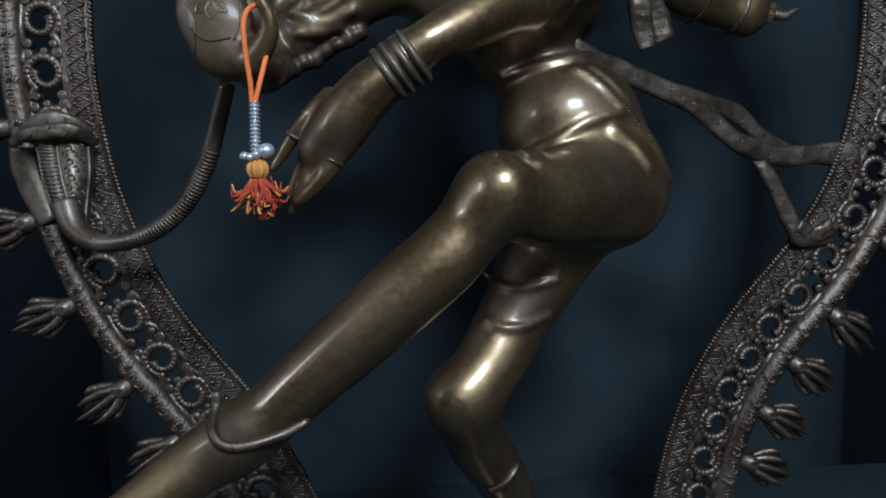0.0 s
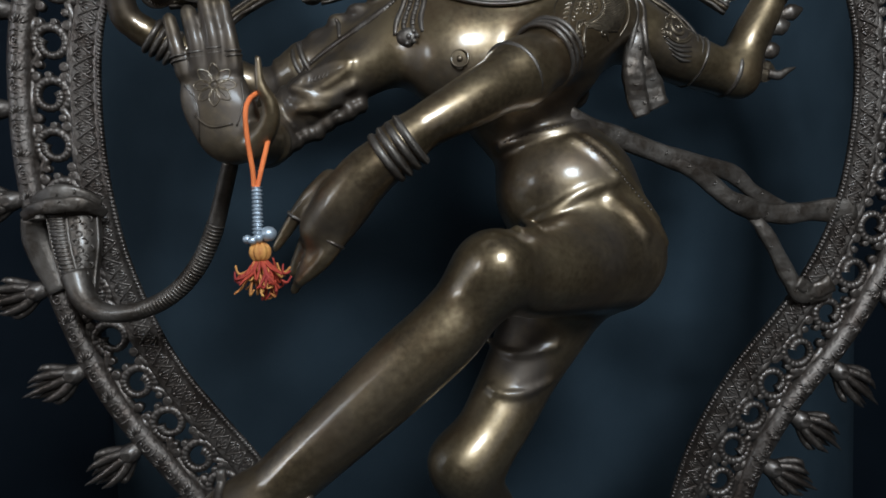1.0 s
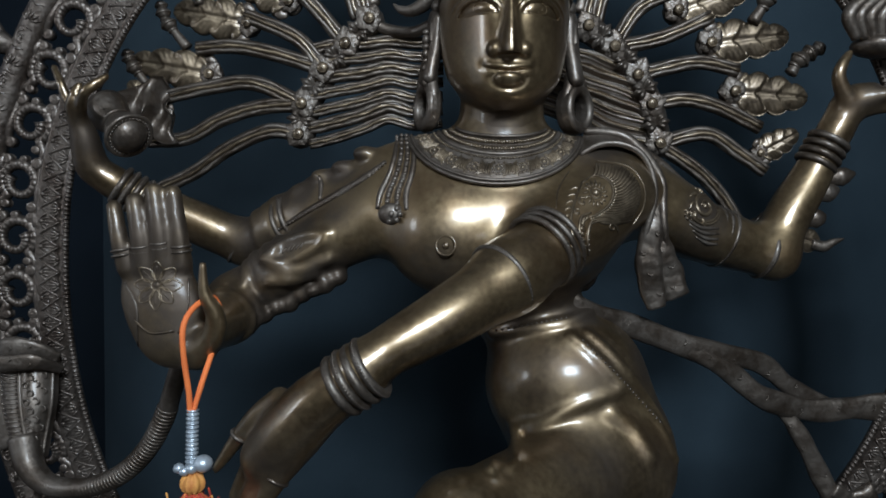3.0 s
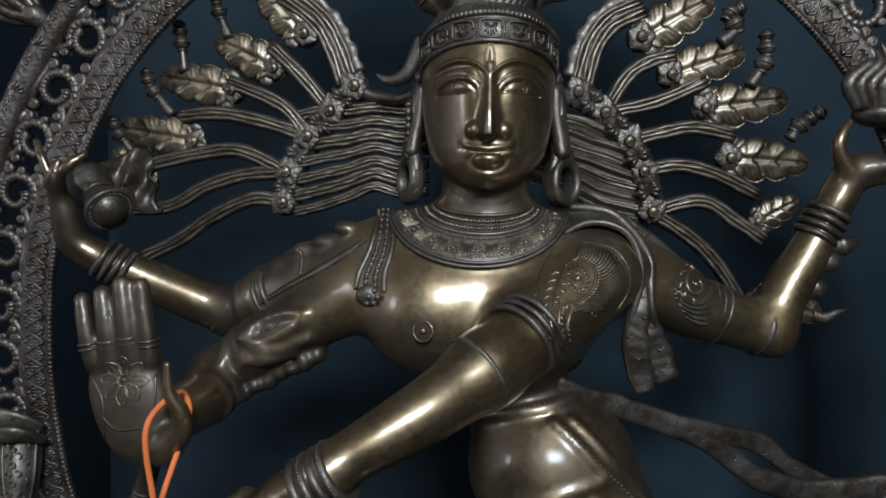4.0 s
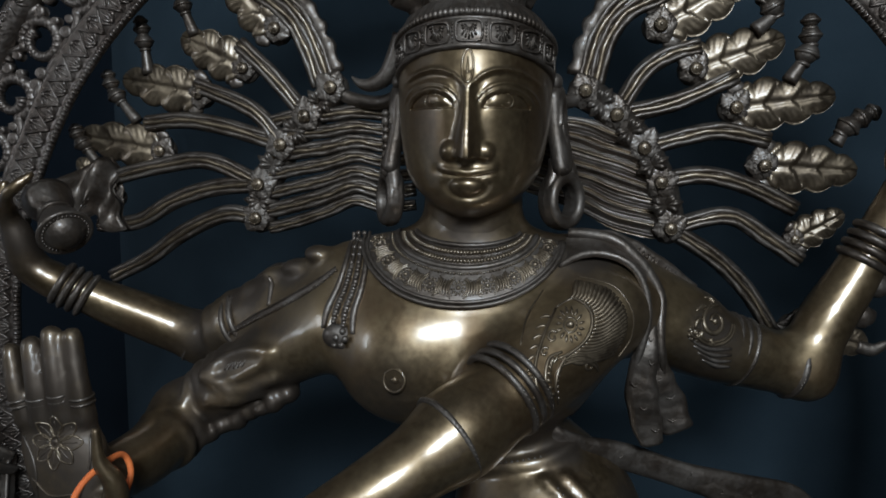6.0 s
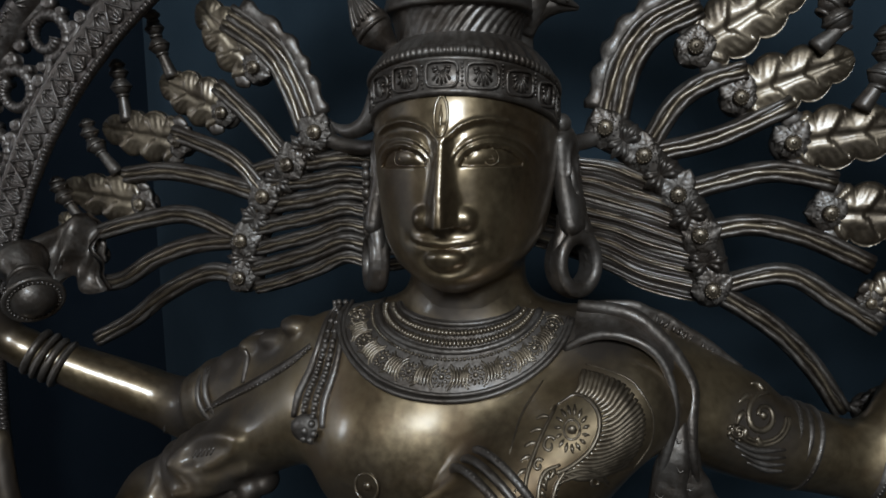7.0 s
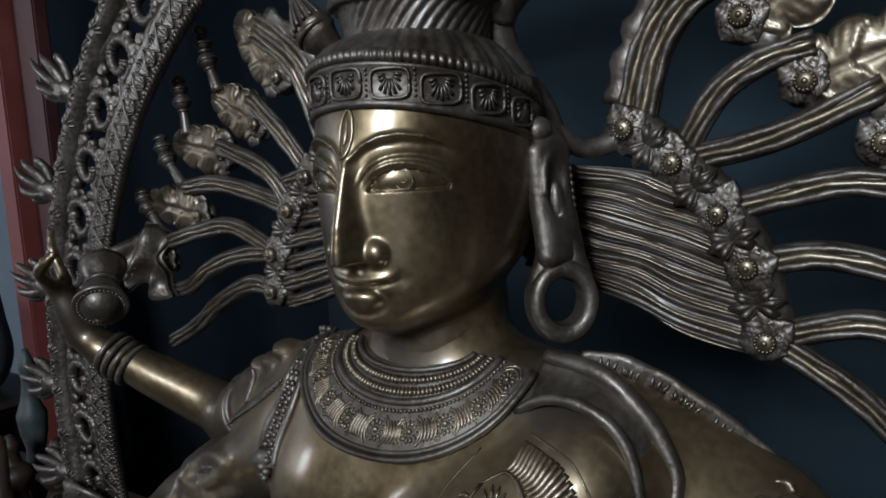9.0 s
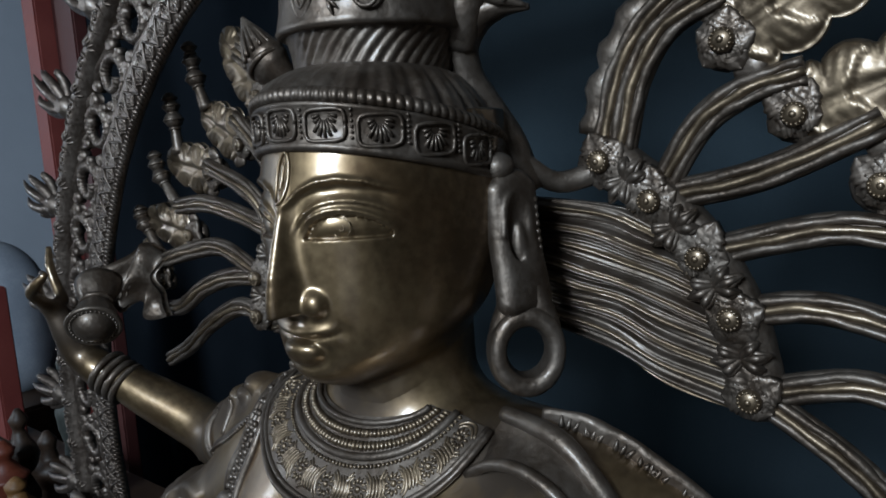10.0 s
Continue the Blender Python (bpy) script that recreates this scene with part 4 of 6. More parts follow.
def leaf(base, tip, W, y=-0.062, curl=0.006, lobes=3.6):
    """A thick lobed leaf with a midrib and slanting veins."""
    a, b = Vector((base[0], y, base[1])), Vector((tip[0], y, tip[1]))
    d = b - a
    L = d.length
    d.normalize()
    w = Vector((-d.z, 0, d.x))
    nu, nv = 96, 18
    v, f = [], []
    for side in (0, 1):
        for i in range(nu + 1):
            u = i / nu
            env = min(1, (u + 0.03) * 5) ** 0.5 * max(0.0, 1 - max(0, (u - 0.35) / 0.66) ** 2.4) ** 0.5 * (1 - 0.22 * u)
            saw = (lobes * u + 0.25) % 1.0
            half = W * 1.12 * max(env, 0.04) * (0.80 + 0.28 * math.sin(math.pi * saw) ** 0.7)
            for j in range(nv + 1):
                s = 2 * j / nv - 1
                dome = (1 - s * s) ** 0.6 * 0.24 * W * max(env, 0.05)
                step = (lobes * u - 0.75 * abs(s) + 5) % 1.0
                vein = 0.0026 * step ** 1.5 * min(1, 5 * (1 - abs(s))) * min(1, 6 * (1 - u))
                groove = 0.0024 * math.exp(-(s * 8) ** 2) + 0.00035 * math.sin(6.283 * (4 * lobes * u - 2.2 * abs(s))) * min(1, 4 * (1 - abs(s))) * max(0, min(1, 3 * abs(s) - 1))
                h = dome + vein - groove - curl * u * u
                off = -h - 0.002 if side == 0 else 0.3 * dome + 0.003 + curl * u * u
                v.append(a + d * L * u + w * half * s + Vector((0, off, 0)))
        o = side * (nu + 1) * (nv + 1)
        for i in range(nu):
            for j in range(nv):
                q = (o + i * (nv + 1) + j, o + i * (nv + 1) + j + 1, o + (i + 1) * (nv + 1) + j + 1, o + (i + 1) * (nv + 1) + j)
                f.append(q if side else q[::-1])
    k = (nu + 1) * (nv + 1)
    edge = [i * (nv + 1) for i in range(nu + 1)]
    for e in (edge, [i + nv for i in edge]):
        for i in range(nu):
            f.append((e[i], e[i + 1], e[i + 1] + k, e[i] + k))
    statue.add(v, f, 2)
    # rosette and side lobes at its base
    statue.ball(a + Vector((0, 0.001, 0)), (W * 0.6, W * 0.28, W * 0.6), PAT, 12, 7)
    for k in (-1, 1):
        c = a + d * W * 0.25 + w * W * 0.66 * k + Vector((0, -0.003, 0))
        statue.tube([c - d * W * 0.4, c + w * W * 0.12 * k, c + d * W * 0.5], [W * 0.14, W * 0.34, W * 0.08], PAT, 10, 4, 0.45)
    flower(a + d * W * 0.05 + Vector((0, -W * 0.14, 0)), W * 0.62)


def finial(pts, r=0.005):
    """A curving stem with three ringed knops towards its end."""
    p = spline([(x, -0.052, z) for x, z in pts], 9)
    n = len(p)
    statue.tube(p, [r * 0.9, r * 0.62, r * 0.55, r * 0.5], PAT, 10, 1, smooth=False)
    for at, size in ((0.46, 1.25), (0.70, 1.10), (0.93, 0.90)):
        i = min(n - 2, int(at * n))
        d = p[i + 1] - p[i - 1]
        statue.ball(p[i], (r * size, r * size, r * size * 0.92), PAT, 14, 9)
        statue.ring(p[i], d, r * size * 0.92, r * 0.26, PAT, 18, 6)
        statue.ring(p[i] - d.normalized() * r * size * 0.95, d, r * 0.62, r * 0.24, PAT, 16, 6)


FLOWERS_A = ((-0.133, 1.357), (-0.158, 1.331), (-0.181, 1.305), (-0.203, 1.268), (-0.206, 1.236))
FLOWERS_B = ((0.096, 1.355), (0.124, 1.334), (0.149, 1.305), (0.165, 1.275), (0.175, 1.234))
for row in (FLOWERS_A, FLOWERS_B):
    for (x, z) in row:
        flower((x, -0.056 if x > 0 else -0.060, z))
    for (x0, z0), (x1, z1) in zip(row, row[1:]):
        statue.tube([(x0, -0.052, z0), ((x0 + x1) / 2 + 0.002, -0.050, (z0 + z1) / 2), (x1, -0.052, z1)], [0.016, 0.014, 0.016], PAT, 10, 5, 0.7)
        mid = Vector(((x0 + x1) / 2, -0.060, (z0 + z1) / 2))
        for o in (-1, 1):
            side = Vector((-(z1 - z0), 0, x1 - x0)).normalized() * o
            way = Vector((x1 - x0, 0, z1 - z0)).normalized()
            for lean in (-0.7, 0.0, 0.7):
                out = (side + way * lean).normalized()
                for off, r in ((-0.0022, 0.0020), (0.0022, 0.0020), (0.0, 0.0024)):
                    statue.tube([mid + way * off, mid + out * 0.008 + way * off + Vector((0, -0.003 - 0.002 * (off == 0), 0)), mid + out * (0.0155 - 0.003 * (lean != 0))], [0.002, r, 0.0008], PAT, 7, 4, 0.8)
# tresses from the head to the flowers
for k in range(7):
    u = k / 6
    ear_z, end_z = 1.336 - 0.086 * u, 1.329 - 0.099 * u
    strand([(-0.055, ear_z + 0.001), (-0.085, ear_z - 0.002), (-0.112, ear_z + 0.0045 * u), (-0.140, (ear_z + end_z) / 2 + 0.003 * u), (-0.172, end_z + 0.002), (-0.196, end_z - 0.004)], 0.0040 + 0.0005 * math.sin(4 * k), -0.058 - 0.002 * (k % 2), 0.8, 1.0)


def hair_sheet():
    """A sheet of combed hair with uneven wavy ridges, from behind the ear to the flowers."""
    up = spline([(0.030, -0.062, 1.337), (0.068, -0.058, 1.334), (0.097, -0.056, 1.331), (0.117, -0.055, 1.326), (0.140, -0.055, 1.314)], 14)
    low = spline([(0.030, -0.062, 1.270), (0.072, -0.056, 1.256), (0.100, -0.048, 1.245), (0.130, -0.047, 1.230), (0.172, -0.050, 1.222)], 14)
    nu, nv = len(up), 190
    v, f, rubbed = [], [], []
    for side in (0, 1):
        for i in range(nu):
            for j in range(nv + 1):
                t = j / nv
                w = t + 0.010 * math.sin(0.16 * i + 9 * t) * math.sin(math.pi * t)
                p = up[i].lerp(low[i], w)
                g = 7.5 * t + 0.07 * math.sin(0.10 * i + 4 * t) + 0.03 * math.sin(0.23 * i + 11 * t)
                lock = 1 - abs(2 * (g % 1.0) - 1)
                fine = math.sin(6.283 * (2.5 * g + 0.12 * math.sin(0.11 * i + 2 * int(g))))
                h = (0.0052 + 0.0018 * math.sin(2.4 * int(g))) * min(1, lock * 1.7) ** 0.8 + 0.0011 * fine * min(1, lock * 3)
                v.append(p + Vector((0, -h if side == 0 else 0.004, 0)))
        o = side * nu * (nv + 1)
        for i in range(nu - 1):
            for j in range(nv):
                q = (o + i * (nv + 1) + j, o + i * (nv + 1) + j + 1, o + (i + 1) * (nv + 1) + j + 1, o + (i + 1) * (nv + 1) + j)
                ridge = (7.5 * (j + 0.5) / nv) % 1.0
                (rubbed if 0.34 < ridge < 0.62 and not side else f).append(q if side else q[::-1])
    k = nu * (nv + 1)
    for j in (0, nv):
        for i in range(nu - 1):
            f.append((i * (nv + 1) + j, (i + 1) * (nv + 1) + j, (i + 1) * (nv + 1) + j + k, i * (nv + 1) + j + k))
    statue.add(v, f, PAT)
    statue.add(v, rubbed, 2)


hair_sheet()
statue.tube([(0.058, -0.085, 1.358), (0.072, -0.070, 1.345), (0.086, -0.058, 1.347), (0.096, -0.055, 1.353)], [0.007, 0.006, 0.0065, 0.006], PAT, 10, 6, 0.8)
statue.tube([(-0.060, -0.085, 1.352), (-0.085, -0.066, 1.344), (-0.110, -0.060, 1.346), (-0.132, -0.058, 1.354)], [0.006, 0.006, 0.0065, 0.006], PAT, 10, 6, 0.8)
# loose locks beyond the flowers
for pts in ([(-0.195, 1.231), (-0.239, 1.239), (-0.283, 1.219), (-0.318, 1.194), (-0.356, 1.175)],
            [(-0.205, 1.262), (-0.248, 1.264), (-0.289, 1.251), (-0.327, 1.230), (-0.368, 1.226)],
            [(-0.204, 1.284), (-0.254, 1.289), (-0.301, 1.284), (-0.355, 1.271)],
            [(-0.188, 1.301), (-0.232, 1.320), (-0.275, 1.327), (-0.316, 1.324)],
            [(-0.180, 1.313), (-0.210, 1.337), (-0.266, 1.360)],
            [(-0.163, 1.336), (-0.189, 1.367), (-0.222, 1.398)],
            [(0.179, 1.229), (0.218, 1.207), (0.247, 1.178), (0.270, 1.143)],
            [(0.182, 1.256), (0.226, 1.246), (0.262, 1.226), (0.291, 1.207)],
            [(0.166, 1.279), (0.201, 1.282), (0.239, 1.274), (0.284, 1.253)],
            [(0.154, 1.299), (0.183, 1.315), (0.217, 1.321), (0.258, 1.313)],
            [(0.144, 1.327), (0.176, 1.346), (0.227, 1.369)],
            [(0.134, 1.349), (0.146, 1.371), (0.169, 1.387), (0.195, 1.394)]):
    near = min(FLOWERS_A + FLOWERS_B, key=lambda q: math.hypot(q[0] - pts[0][0], q[1] - pts[0][1]))
    strand([near] + pts[1:] if math.hypot(near[0] - pts[1][0], near[1] - pts[1][1]) > 0.015 else pts, 0.0046, -0.060 if pts[0][0] < 0 else -0.053)
# broad upper locks with a ruffled edge
for pts, out in (([(-0.141, 1.361), (-0.155, 1.398), (-0.173, 1.426), (-0.210, 1.453)], 1),
                 ([(0.100, 1.361), (0.109, 1.399), (0.127, 1.426), (0.161, 1.443)], -1)):
    strand(pts, 0.0050, -0.058 if pts[0][0] < 0 else -0.053, ridges=5)
    p = spline([(x, -0.058 if x < 0 else -0.053, z) for x, z in pts], 7)
    rim, wide = [], []
    for i in range(1, len(p) - 1):
        d = (p[i + 1] - p[i - 1]).normalized()
        rim.append(p[i] + Vector((-d.z, 0, d.x)) * -0.0140 * out)
        wide.append(0.0035 + 0.0055 * abs(math.sin(0.9 * i)))
    statue.tube(rim, wide, PAT, 8, 1, 0.45, smooth=False)
for b, t, W, y in (((-0.302, 1.298), (-0.392, 1.313), 0.0195, -0.050), ((-0.262, 1.352), (-0.345, 1.367), 0.0205, -0.050), ((-0.218, 1.375), (-0.284, 1.407), 0.0200, -0.050), ((-0.186, 1.410), (-0.242, 1.468), 0.0212, -0.052),
                   ((0.253, 1.291), (0.337, 1.287), 0.0212, -0.046), ((0.226, 1.341), (0.314, 1.353), 0.0212, -0.046), ((0.190, 1.374), (0.268, 1.402), 0.0212, -0.046), ((0.158, 1.411), (0.234, 1.455), 0.0222, -0.048),
                   ((0.283, 1.226), (0.327, 1.250), 0.0140, -0.050), ((0.287, 1.146), (0.356, 1.131), 0.0190, -0.050), ((-0.349, 1.252), (-0.392, 1.289), 0.0134, -0.056)):
    leaf(b, t, W, y)
# curling tip and knops of the leaf behind the elbow
statue.tube([(0.345, -0.050, 1.131), (0.358, -0.051, 1.128), (0.368, -0.051, 1.133), (0.379, -0.051, 1.137)], [0.006, 0.006, 0.0042, 0.0010], PAT, 10, 6, 0.7)
for x, z, r, tip in ((0.347, 1.158, 0.0105, 0.004), (0.358, 1.186, 0.0110, 0.006), (0.372, 1.203, 0.0105, 0.008)):
    statue.tube([(x - 0.012, -0.050, z - 0.003), (x, -0.052, z), (x + 0.007, -0.051, z + 0.002), (x + 0.008 + tip, -0.050, z + 0.004)], [r * 0.6, r, r * 0.8, r * 0.2], PAT, 12, 5, 0.55)
statue.tube([(0.330, -0.050, 1.140), (0.338, -0.050, 1.165), (0.350, -0.050, 1.190), (0.366, -0.050, 1.206)], [0.008, 0.008, 0.008, 0.006], PAT, 10, 6, 0.6)
for pts in ([(-0.268, 1.407), (-0.280, 1.437), (-0.285, 1.463)], [(-0.315, 1.371), (-0.319, 1.404), (-0.322, 1.422)], [(-0.328, 1.326), (-0.350, 1.353), (-0.357, 1.372)], [(-0.367, 1.280), (-0.387, 1.307), (-0.393, 1.320)],
            [(0.240, 1.407), (0.254, 1.421), (0.248, 1.436), (0.259, 1.442)], [(0.271, 1.364), (0.285, 1.390), (0.285, 1.418)], [(0.313, 1.311), (0.324, 1.327), (0.344, 1.339)]):
    finial(pts, 0.0066 if pts[0][0] < 0 else 0.0078)


# ---------------- ornaments on the body ----------------
def on(x, z, out=0.001):
    return body.front(x, z, out)


def line(pts, r, mat=PAT, n=6, per=6, out=0.0, least=-1.0):
    """A ridge lying on the front of the body, by x and z; least leaves out what lies nearer than that."""
    q = [on(p.x, p.z, out) for p in spline([(x, 0, z) for x, z in pts], per)]
    q = [p for p in q if p.y > least]
    if len(q) > 2:
        statue.tube(q, r, mat, n, 1, smooth=False)


def beads(pts, r, step, out=0.0, mat=PAT):
    q = spline([(x, 0, z) for x, z in pts], 24)
    left = 0.0
    for a, b in zip(q, q[1:]):
        left -= (b - a).length
        if left <= 0:
            statue.ball(on(b.x, b.z, out), r, mat, 6, 4)
            left = step


def cuff(a, b, R, rows=3, gap=0.008, r=0.0032, rope=True):
    """Bangles round a limb that runs from a to b."""
    a, b = Vector(a[:3]), Vector(b[:3])
    d = (b - a).normalized()
    for k in range(rows):
        c = a + d * gap * (k - (rows - 1) / 2)
        statue.ring(c, d, R, r, PAT, 36, 8)
        if rope and k % 2 == 0:
            statue.ring(c, d, R + r * 0.72, r * 0.40, PAT, beads=58)


# collar: a raised plate with rows of beads and medallions
def collar(t, u):
    """t in degrees round the neck, u from the inner to the outer edge."""
    s = math.sin(radians(t))
    x = (HX - 0.002) - 0.006 * u + s * (0.040 + 0.044 * u)
    z = 1.238 - math.cos(radians(t)) * (0.009 + 0.047 * u)
    return x, z


cv, cf = [], []
ts, us = list(range(-80, 81, 4)), [0, 0.12, 0.3, 0.5, 0.7, 0.88, 0.97, 1.0]
for t in ts:
    for i, u in enumerate(us):
        x, z = collar(t, u)
        cv.append(on(x, z, (0.001, 0.004, 0.0048, 0.0048, 0.0052, 0.0048, 0.0035, -0.001)[i]))
for i in range(len(ts) - 1):
    for k in range(len(us) - 1):
        n = len(us)
        cf.append((i * n + k, i * n + k + 1, (i + 1) * n + k + 1, (i + 1) * n + k))
statue.add(cv, cf, PAT)
for u, r, step, tall in ((0.04, 0.0017, 0, 0), (0.15, 0.0016, 0.0034, 0.040), (0.28, 0.0014, 0.0031, 0.044), (0.39, 0.0024, 0, 0), (0.475, 0.0010, 0.0026, 0.012), (0.90, 0.0016, 0, 0), (0.97, 0.0018, 0, 0)):
    if step:
        count = int(0.175 / step)
        for k in range(count):
            t = -80 + 160 * (k + 0.5) / count
            a, b = on(*collar(t, u - tall), 0.0046), on(*collar(t, u + tall), 0.0046)
            fat = r * (1 + 0.14 * math.sin(2.7 * k))
            statue.tube([a, a.lerp(b, 0.3) + Vector((0, -0.0010, 0)), a.lerp(b, 0.7) + Vector((0, -0.0010, 0)), b], [fat * 0.5, fat, fat, fat * 0.5], 2, 7, 2)
    else:
        line([collar(t, u) for t in range(-80, 81, 8)], r, PAT, 8, 3, 0.0044)


def on_collar(t, r, a):
    """A place on the ornament band, by the distance and angle from its spot at t."""
    return on(*collar(t + math.degrees(r * math.cos(a) / 0.070), 0.69 + r * math.sin(a) / 0.047), 0.0048)


# medallions with side arcs, leaf sprays between them
for k, t in enumerate(range(-72, 73, 9)):
    if k % 2 == 0:
        statue.ball(on_collar(t, 0, 0), (0.0021, 0.0016, 0.0021), 2, 10, 6)
        for j in range(11):
            a = 2 * math.pi * j / 11
            statue.tube([on_collar(t, 0.0026, a), on_collar(t, 0.0040, a) + Vector((0, -0.0006, 0)), on_collar(t, 0.0056, a + 0.12)], [0.0005, 0.0010, 0.0005], 2, 6, 2)
        for o in (0, math.pi):
            for R in (0.0068, 0.0086):
                statue.tube([on_collar(t, R, o + radians(g)) for g in range(-60, 61, 20)], [0.0005, 0.0010, 0.0011, 0.0010, 0.0005], 2, 6, 2)
    else:
        w = 1 if t > 0 else -1
        for j in range(5):
            x = -0.0042 + 0.0021 * j
            p = [on(*collar(t + math.degrees((x + w * 0.0016 * math.sin(math.pi * h)) / 0.070), 0.57 + 0.24 * h), 0.0050) for h in (0, 0.3, 0.65, 1)]
            statue.tube(p, [0.0004, 0.0012, 0.0013, 0.0005], 2, 6, 3)
        statue.ball(on_collar(t, 0.0056, radians(200)), 0.0012, 2, 7, 5)
# tasselled strap on the shoulder
path = [(-0.091, 1.231), (-0.088, 1.212), (-0.090, 1.193), (-0.096, 1.174), (-0.097, 1.159)]
for k in (-1.6, -0.55, 0.55, 1.6):
    lane = [(x + k * 0.0080 * (0.55 + 0.13 * i), z) for i, (x, z) in enumerate(path)]
    line(lane, [0.0016, 0.0024, 0.0030, 0.0032, 0.0020], PAT, 8, 6, 0.0008)
    if abs(k) < 1:
        beads(lane, 0.0025, 0.0048, 0.0030)
x, z = path[-1]
statue.ball(on(x, z - 0.004, 0.0015), (0.0125, 0.006, 0.010), PAT, 14, 8)
for k in range(7):
    a = 2 * math.pi * k / 7
    statue.ball(on(x + 0.008 * math.cos(a), z - 0.004 + 0.0065 * math.sin(a), 0.0045), 0.0028, PAT, 8, 5)
statue.ball(on(x, z - 0.004, 0.006), 0.0034, PAT, 8, 5)
# draped sleeve with a notched hem on the drum-side shoulder
hem = [(-0.105, 1.203), (-0.125, 1.187), (-0.155, 1.169), (-0.183, 1.154), (-0.213, 1.137)]
line(hem, [0.003, 0.0050, 0.0050, 0.0046, 0.003], PAT, 10, 8, -0.0026)
beads(hem, 0.0014, 0.0036, 0.0018)
for pts, r in (([(-0.174, 1.190), (-0.171, 1.182), (-0.170, 1.167)], 0.0030), ([(-0.218, 1.168), (-0.214, 1.157), (-0.210, 1.141)], 0.0034)):
    line(pts, [r * 0.5, r, r * 0.6], PAT, 8, 6, 0.0002)
statue.tube([(-0.205, -0.078, 1.168), (-0.196, -0.080, 1.178), (-0.178, -0.084, 1.190), (-0.160, -0.092, 1.195)], [0.004, 0.0075, 0.0070, 0.003], PAT, 10, 5, 0.7)
# rings on the breast
x, z = (-0.048, 1.129)
statue.ring(on(x, z, 0.0012), (-0.25, -1, 0.15), 0.0085, 0.0012, POL, 24, 6)
statue.ball(on(x, z, 0.0), (0.0032, 0.002, 0.0032), POL, 10, 6)

# bangles and armlets
cuff((-0.362, -0.111, 1.171), (-0.382, -0.119, 1.184), 0.0178, 4, 0.0078, 0.0033)
cuff((0.331, -0.090, 1.225), (0.346, -0.090, 1.253), 0.0182, 4, 0.0085, 0.0035, False)
cuff((-0.111, -0.305, 1.037), (-0.139, -0.302, 1.018), 0.0212, 4, 0.0085, 0.0036)
cuff((-0.003, -0.250, 1.104), (-0.025, -0.268, 1.090), 0.0306, 1, 0.01, 0.0024)
cuff((0.037, -0.215, 1.130), (0.020, -0.230, 1.118), 0.0322, 3, 0.0082, 0.0027)
cuff((0.218, -0.110, 1.139), (0.234, -0.107, 1.133), 0.0276, 3, 0.0075, 0.0024)
cuff((0.270, -0.102, 1.123), (0.284, -0.100, 1.119), 0.0235, 1, 0.007, 0.0034)
cuff((-0.266, -0.075, 1.123), (-0.290, -0.081, 1.134), 0.0228, 1, 0.008, 0.0028)
cuff((-0.205, -0.094, 1.144), (-0.225, -0.086, 1.134), 0.0262, 2, 0.011, 0.0026)
for k in range(7):
    x, z = (-0.187, 1.084)
    statue.ball((x - 0.008 * k + 0.02, -0.135 + 0.002 * (k % 3), z + 0.0045 * (3 - k) + 0.012), (0.010, 0.014, 0.0065), PAT, 10, 6)
# paisley plate on the shoulder: a fan of rays round a whorl, and a leafy tail
rise = spline([(x, 0, z) for x, z in ((0.080, 1.192), (0.089, 1.190), (0.094, 1.184), (0.094, 1.175), (0.089, 1.166), (0.079, 1.159), (0.071, 1.156))], 8)
brim = spline([(x, 0, z) for x, z in ((0.086, 1.203), (0.097, 1.202), (0.110, 1.198), (0.119, 1.187), (0.122, 1.176), (0.120, 1.163), (0.112, 1.151))], 8)
line([(0.069, 1.186), (0.080, 1.192), (0.089, 1.190), (0.094, 1.184), (0.094, 1.175), (0.089, 1.166), (0.079, 1.159), (0.071, 1.156)], [0.0008, 0.0014, 0.0015, 0.0012], 2, 7, 5, 0.0004)
for i in range(0, len(rise), 2):
    p, q = rise[i], brim[i]
    side = Vector((-(q - p).z, 0, (q - p).x)) * 0.07
    ray = [p.lerp(q, 0.04), p.lerp(q, 0.35) - side, p.lerp(q, 0.70), p.lerp(q, 0.97) + side]
    line([(c.x, c.z) for c in ray], [0.0010, 0.0019, 0.0025, 0.0016], 2, 8, 4, -0.0006)
line([(p.x + (p.x - 0.085) * 0.10, p.z + (p.z - 1.172) * 0.10) for p in brim[::4]], 0.0007, 2, 6, 3, 0.0)
# whorled flower in the eye of the plate
cx, cz = (0.0790, 1.1765)
statue.ball(on(cx, cz, 0.0008), (0.0030, 0.0018, 0.0030), 2, 12, 6)
line([(cx + 0.0046 * math.cos(radians(a)), cz + 0.0046 * math.sin(radians(a))) for a in range(0, 361, 30)], 0.0008, 2, 6, 2, 0.0004)
for k in range(15):
    a = radians(24 * k)
    line([(cx + h * math.cos(a + 20 * h), cz + h * 1.1 * math.sin(a + 20 * h)) for h in (0.0060, 0.0080, 0.0102)], [0.0005, 0.0013, 0.0005], 2, 7, 3, 0.0003)
